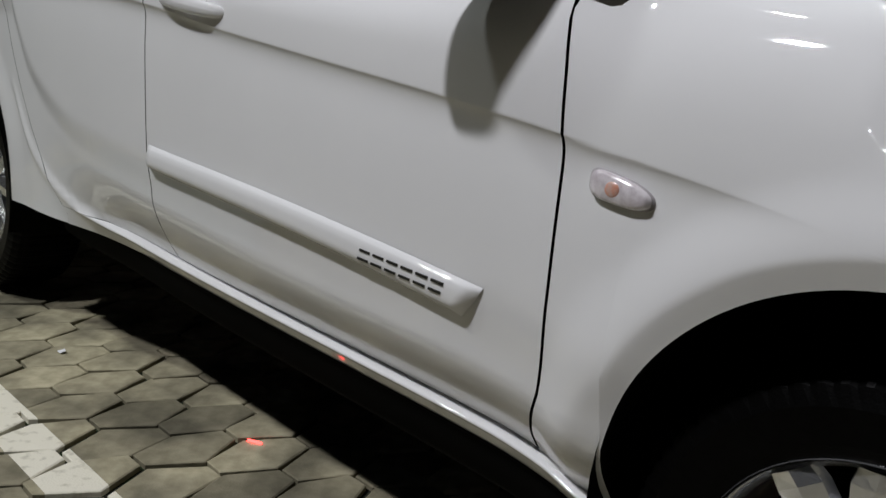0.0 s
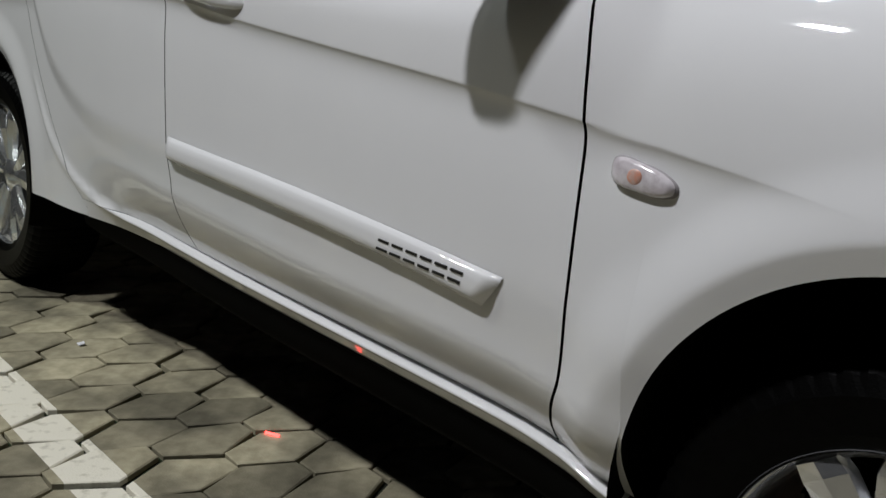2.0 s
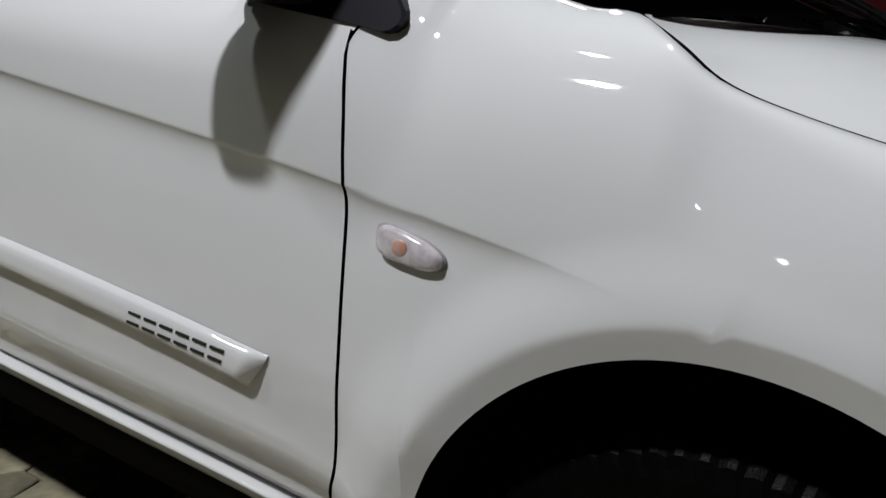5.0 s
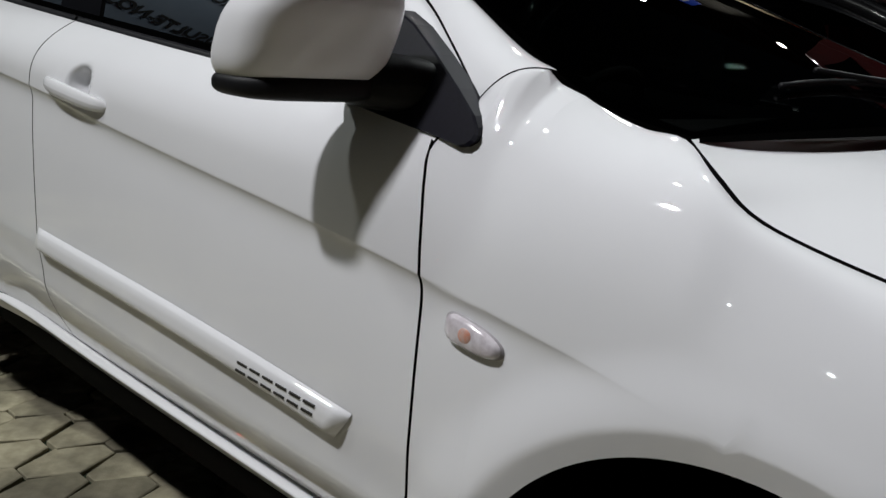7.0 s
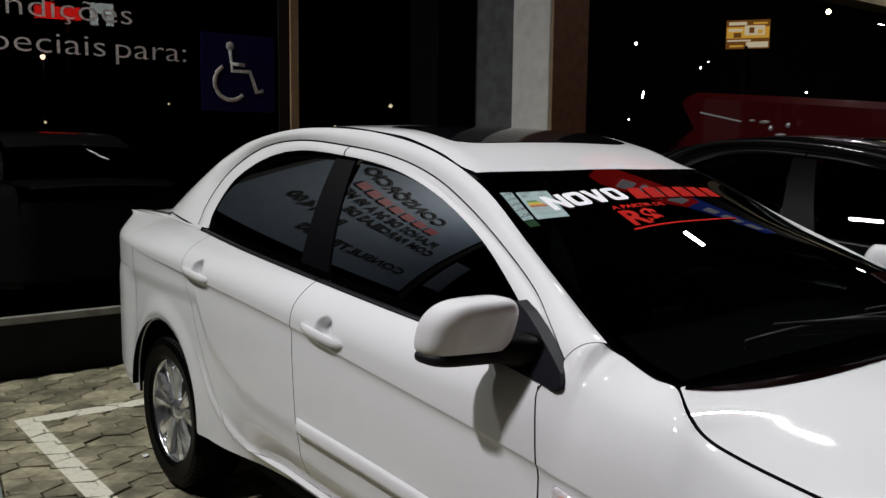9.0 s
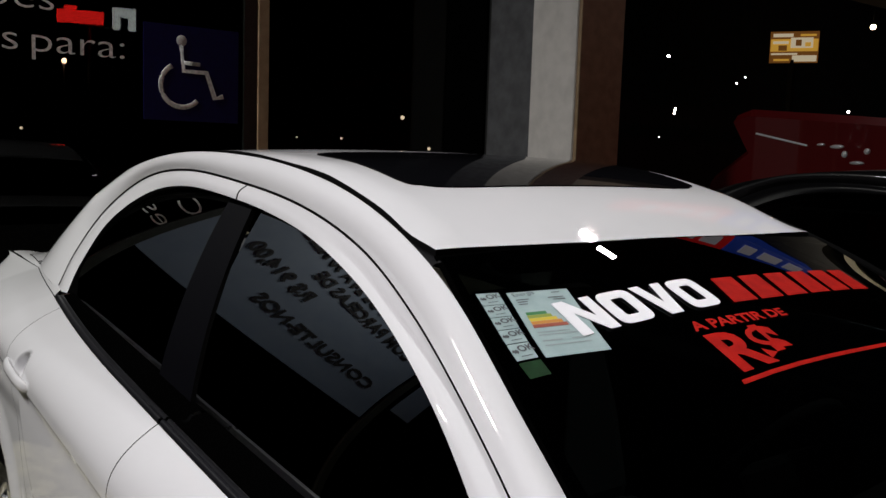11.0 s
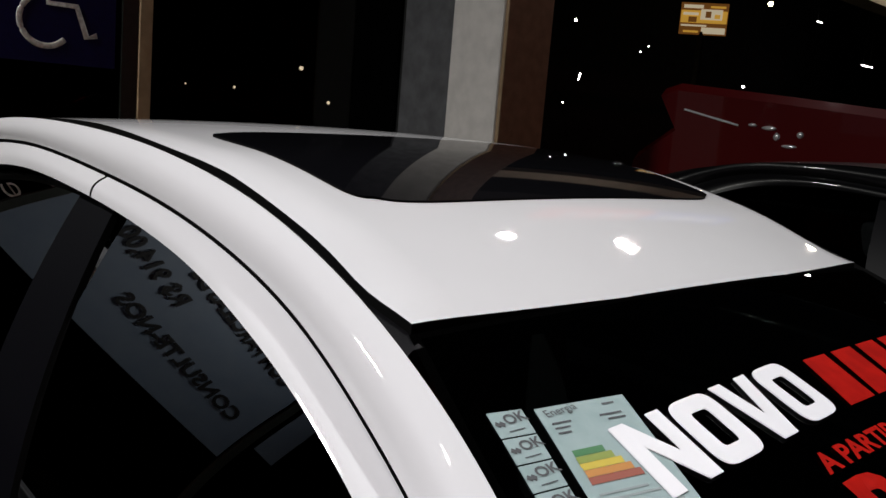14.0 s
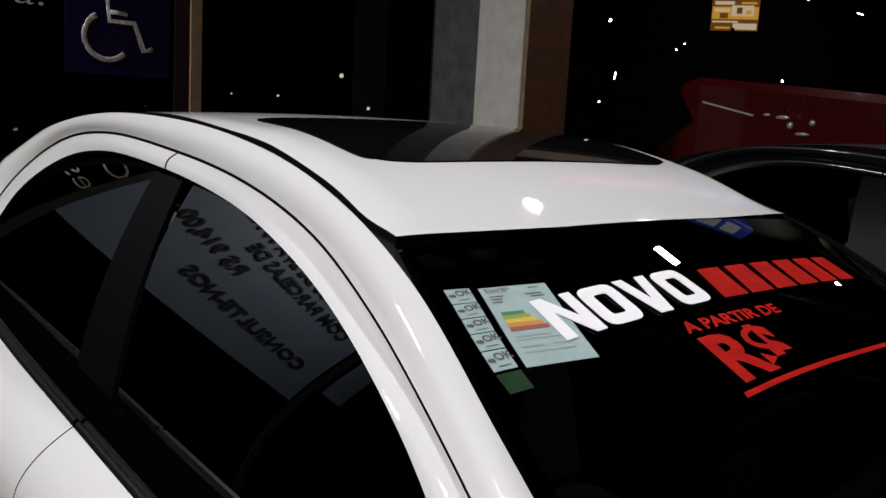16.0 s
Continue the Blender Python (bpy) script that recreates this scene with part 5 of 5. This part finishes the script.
def build_pickup():
    """A red pickup on a low plinth, its tail towards the showroom."""
    truck = tagged(new("pickup"), "dark red pickup standing on a low plinth", "pickup")
    def slab(name, prof, y0, y1, material, label=""):
        n = len(prof)
        verts = [(x, y, z - dz) for y, dz in ((y0, 0.05), (y0 + 0.05, 0), (y1 - 0.05, 0), (y1, 0.05)) for x, z in prof]
        faces = [(i * n + k, i * n + (k + 1) % n, (i + 1) * n + (k + 1) % n, (i + 1) * n + k) for i in range(3) for k in range(n)]
        faces += [tuple(range(n)), tuple(range(3 * n, 4 * n))[::-1]]
        mesh_object(name, verts, faces, material, truck, label, smooth=False)
    slab("load_bed", [(-3.90, 0.8), (-4.02, 1.1), (-3.98, 1.42), (-3.68, 1.64), (-3.82, 1.86), (-3.70, 1.90), (-2.9, 1.84), (-1.62, 1.73), (-1.62, 0.8)], 4.12, 5.92, REDCAR, "red load bed")
    slab("cab", [(-1.60, 0.8), (-1.60, 1.76), (-1.50, 2.30), (-1.3, 2.42), (-0.1, 2.40), (0.55, 1.82), (0.55, 0.8)], 4.14, 5.90, REDCAR, "dark red cab")
    slab("bonnet", [(0.57, 0.8), (0.57, 1.80), (1.5, 1.68), (1.75, 1.5), (1.75, 0.8)], 4.14, 5.90, REDCAR, "dark red bonnet")
    box_part("side_window", (-1.35, 4.125, 1.86), (0.2, 4.136, 2.28), ROOFGLASS, truck, "dark side glass")
    # lamp highlights on the red side, modelled as a white strip and silver beads
    box_part("badge_strip", (-0.2, -0.008, -0.006), (0.2, 0.004, 0.006), STICKWHITE, truck, "thin white strip standing in for a highlight", pose(-3.43, 4.118, 1.69, 0, 11.5, 0), 0.002)
    for x, z, rx, rz in ((-3.14, 1.658, 0.03, 0.010), (-3.03, 1.645, 0.05, 0.014), (-2.975, 1.597, 0.022, 0.024), (-2.89, 1.545, 0.05, 0.012), (-2.83, 1.618, 0.022, 0.02)):
        bm = bmesh.new()
        bmesh.ops.create_uvsphere(bm, u_segments=16, v_segments=10, radius=1, matrix=Matrix.Translation((x, 4.118, z)) @ Matrix.Diagonal((rx, 0.012, rz, 1)))
        part("side_glint", bm, GLINT_SILVER, truck, "small silver bead standing in for a glint", smooth=True)
    for x in (-2.7, 1.0):
        for y in (4.25, 5.79):
            v, f = lathe([(0.2, -0.1), (0.36, -0.1), (0.38, -0.07), (0.38, 0.07), (0.36, 0.1), (0.2, 0.1), (0.05, 0.09)], 32)
            mesh_object("wheel", [(x + p[0], y + p[1], 0.68 + p[2]) for p in v], f, RUBBER, truck)
    return truck


build_pickup()
plinth = box_part("display_plinth", (-4.1, 3.9, -0.005), (2.1, 6.1, 0.30), GREYP, None, "", None, 0.01)
tagged(plinth, "low grey plinth under the red pickup", "plinth")


# ---- ground and paving ----
bm = bmesh.new()
box(bm, (-400, -400, -0.3), (400, 400, -0.014))
SOIL = mat("dark joint soil", (0.014, 0.013, 0.009), 0.95, noise_scale=30, dark=(0.014, 0.03, 0.006), bump=0.4)
ground = tagged(part("ground", bm, SOIL, None), "dark mossy soil under the grey paving", "ground", kind="structure")


def paver_mat():
    """Worn grey-brown concrete, with the white bay lines painted over the stones."""
    m = mat("paving stone", (0.41, 0.37, 0.255), 0.85, noise_scale=26, dark=(0.28, 0.25, 0.165), bump=0.5, fine=220)
    nt = m.node_tree
    p = nt.nodes["Principled BSDF"]
    base = p.inputs["Base Color"].links[0].from_socket
    N = lambda kind: nt.nodes.new("ShaderNode" + kind)
    def calc(op, a, b=None):
        n = N("Math")
        n.operation = op
        for k, v in enumerate((a, b)):
            if v is None:
                continue
            if isinstance(v, (int, float)):
                n.inputs[k].default_value = v
            else:
                nt.links.new(v, n.inputs[k])
        return n.outputs[0]
    oi, ge = N("ObjectInfo"), N("NewGeometry")
    rnd = calc("ADD", oi.outputs["Random"], ge.outputs["Random Per Island"])
    rnd = calc("FRACT", rnd)
    shade = N("MapRange")
    shade.inputs[3].default_value, shade.inputs[4].default_value = 0.62, 1.3
    nt.links.new(rnd, shade.inputs[0])
    mul = N("Mix")
    mul.data_type, mul.blend_type = "RGBA", "MULTIPLY"
    mul.inputs[0].default_value = 1.0
    nt.links.new(base, mul.inputs[6])
    nt.links.new(shade.outputs[0], mul.inputs[7])
    # blotches of dirt wider than a stone
    blot = N("TexNoise")
    blot.inputs["Scale"].default_value = 4.2
    nt.links.new(ge.outputs["Position"], blot.inputs["Vector"])
    br = N("MapRange")
    br.inputs[1].default_value, br.inputs[2].default_value, br.inputs[3].default_value, br.inputs[4].default_value = 0.38, 0.60, 0.50, 1.12
    nt.links.new(blot.outputs["Fac"], br.inputs[0])
    mul2 = N("Mix")
    mul2.data_type, mul2.blend_type = "RGBA", "MULTIPLY"
    mul2.inputs[0].default_value = 1.0
    nt.links.new(mul.outputs[2], mul2.inputs[6])
    nt.links.new(br.outputs[0], mul2.inputs[7])
    sep = N("SeparateXYZ")
    nt.links.new(ge.outputs["Position"], sep.inputs[0])
    x, y = sep.outputs[0], sep.outputs[1]
    def band(v, lo, hi):
        return calc("MULTIPLY", calc("GREATER_THAN", v, lo), calc("LESS_THAN", v, hi))
    side_line = calc("MULTIPLY", band(y, -1.16, -1.055), calc("GREATER_THAN", x, -3.96))
    end_line = calc("MULTIPLY", band(x, -3.96, -3.85), band(y, -1.16, 1.3))
    line = calc("MAXIMUM", side_line, end_line)
    wear = N("TexNoise")
    wear.inputs["Scale"].default_value, wear.inputs["Detail"].default_value = 40, 6
    nt.links.new(ge.outputs["Position"], wear.inputs["Vector"])
    keep = N("MapRange")
    keep.inputs[1].default_value, keep.inputs[2].default_value, keep.inputs[3].default_value, keep.inputs[4].default_value = 0.28, 0.45, 0.55, 1.0
    nt.links.new(wear.outputs["Fac"], keep.inputs[0])
    fac = calc("MULTIPLY", line, keep.outputs[0])
    mix = N("Mix")
    mix.data_type = "RGBA"
    nt.links.new(fac, mix.inputs[0])
    nt.links.new(mul2.outputs[2], mix.inputs[6])
    mix.inputs[7].default_value = (0.82, 0.78, 0.66, 1)
    nt.links.new(mix.outputs[2], p.inputs["Base Color"])
    return m


PAVER = paver_mat()
L, PITCH, WAVE = 0.215, 0.104, 0.022


def paver_verts(shrink=0.004, edge=0.006, bend=0.0):
    """A long six-sided stone: its length lies along y."""
    hl, wc, we = L / 2, PITCH / 2 + WAVE, PITCH / 2 - WAVE
    out = [(-we + bend, -hl), (we + bend, -hl), (wc, 0.0), (we + bend, hl), (-we + bend, hl), (-wc, 0.0)]
    def ring(k, z):
        return [(x - math.copysign(k, x), y - (math.copysign(k, y) if y else 0), z) for x, y in out]
    return ring(shrink + edge, 0.0) + ring(shrink, -edge * 0.8) + ring(shrink, -0.03)


PF = [(0, 1, 2, 3, 4, 5)] + [(6 + k, 6 + (k + 1) % 6, (k + 1) % 6, k) for k in range(6)] + [(12 + k, 12 + (k + 1) % 6, 6 + (k + 1) % 6, 6 + k) for k in range(6)]
stones = []
for k, b in enumerate((0.0, 0.011, -0.011)):
    me = bpy.data.meshes.new("paver")
    me.from_pydata(paver_verts(0.0026 + 0.0008 * k, 0.0028, b), [], PF)
    me.materials.append(PAVER)
    stones.append(me)
rng = random.Random(5)
rest_v, rest_f = [], []
paving = tagged(new("paving"), "worn grey-brown long six-sided paving stones with mossy joints", "paving", kind="structure")
for i in range(-47, 34):
    for j in range(-26, 34):
        x, y = i * PITCH - 0.05, (j + (0.5 if i % 2 else 0.0)) * L
        if x < -4.83:
            continue
        z, tx, ty, yaw = rng.uniform(-0.003, 0.0015), rng.gauss(0, 0.006), rng.gauss(0, 0.004), rng.gauss(0, 0.02)
        m = Matrix.Translation((x + rng.gauss(0, 0.0015), y, z)) @ Euler((tx, ty, yaw)).to_matrix().to_4x4()
        if -4.2 < x < -0.3 and -1.75 < y < -0.35:
            ob = new("paver", rng.choice(stones))
            ob.parent = paving
            ob.matrix_basis = m
        else:
            base = len(rest_v)
            rest_v += [tuple(m @ Vector(v)) for v in paver_verts(0.004, 0.006, rng.choice((0, 0.005, -0.005)))]
            rest_f += [tuple(base + q for q in f) for f in PF]
far = mesh_object("far_pavers", rest_v, rest_f, PAVER, paving, "", smooth=False)
tagged(far, "grey-brown paving stones", kind="stuff")

# litter on the stones
for k, (x, y, r) in enumerate(((-1.944, -0.863, 0.012), (-3.05, -0.80, 0.02), (-2.95, -0.72, 0.012))):
    verts = [(x - r, y - r * 0.5, 0.003), (x + r * 0.9, y - r * 0.6, 0.004), (x + r, y + r * 0.5, 0.007), (x, y + r * 0.7, 0.010), (x - r * 0.8, y + r * 0.4, 0.004)]
    ob = mesh_object("paper_scrap", verts + [(a, b, c - 0.002) for a, b, c in verts], [(0, 1, 2, 3, 4), (9, 8, 7, 6, 5)], STICKWHITE, None, smooth=False)
    tagged(ob, "small crumpled white paper scrap on the paving", "litter", "paper scraps")
# a red glint on the paving, drawn as a small glowing stroke
RED_GLINT = glow("red glint glow", (1.0, 0.06, 0.05), 6)
v, f = tube([(-1.257, -0.742, 0.004), (-1.228, -0.726, 0.003)], 0.003, 8)
tagged(mesh_object("red_marker_light", v, f, RED_GLINT, None), "tiny red glint on the paving, drawn as a glowing stroke", "light")
# pale kerb stone beside the bay
kb = box_part("kerb_stone", (-0.7, -0.36, -0.01), (0.62, 0.0, 0.03), mat("pale kerb stone", (0.30, 0.33, 0.31), 0.7, noise_scale=10, dark=(0.22, 0.25, 0.24), bump=0.3), None, "", pose(-2.9, -1.43, 0, 0, 0, -8.3), 0.012)
tagged(kb, "grey kerb stone beside the bay line", "kerb")
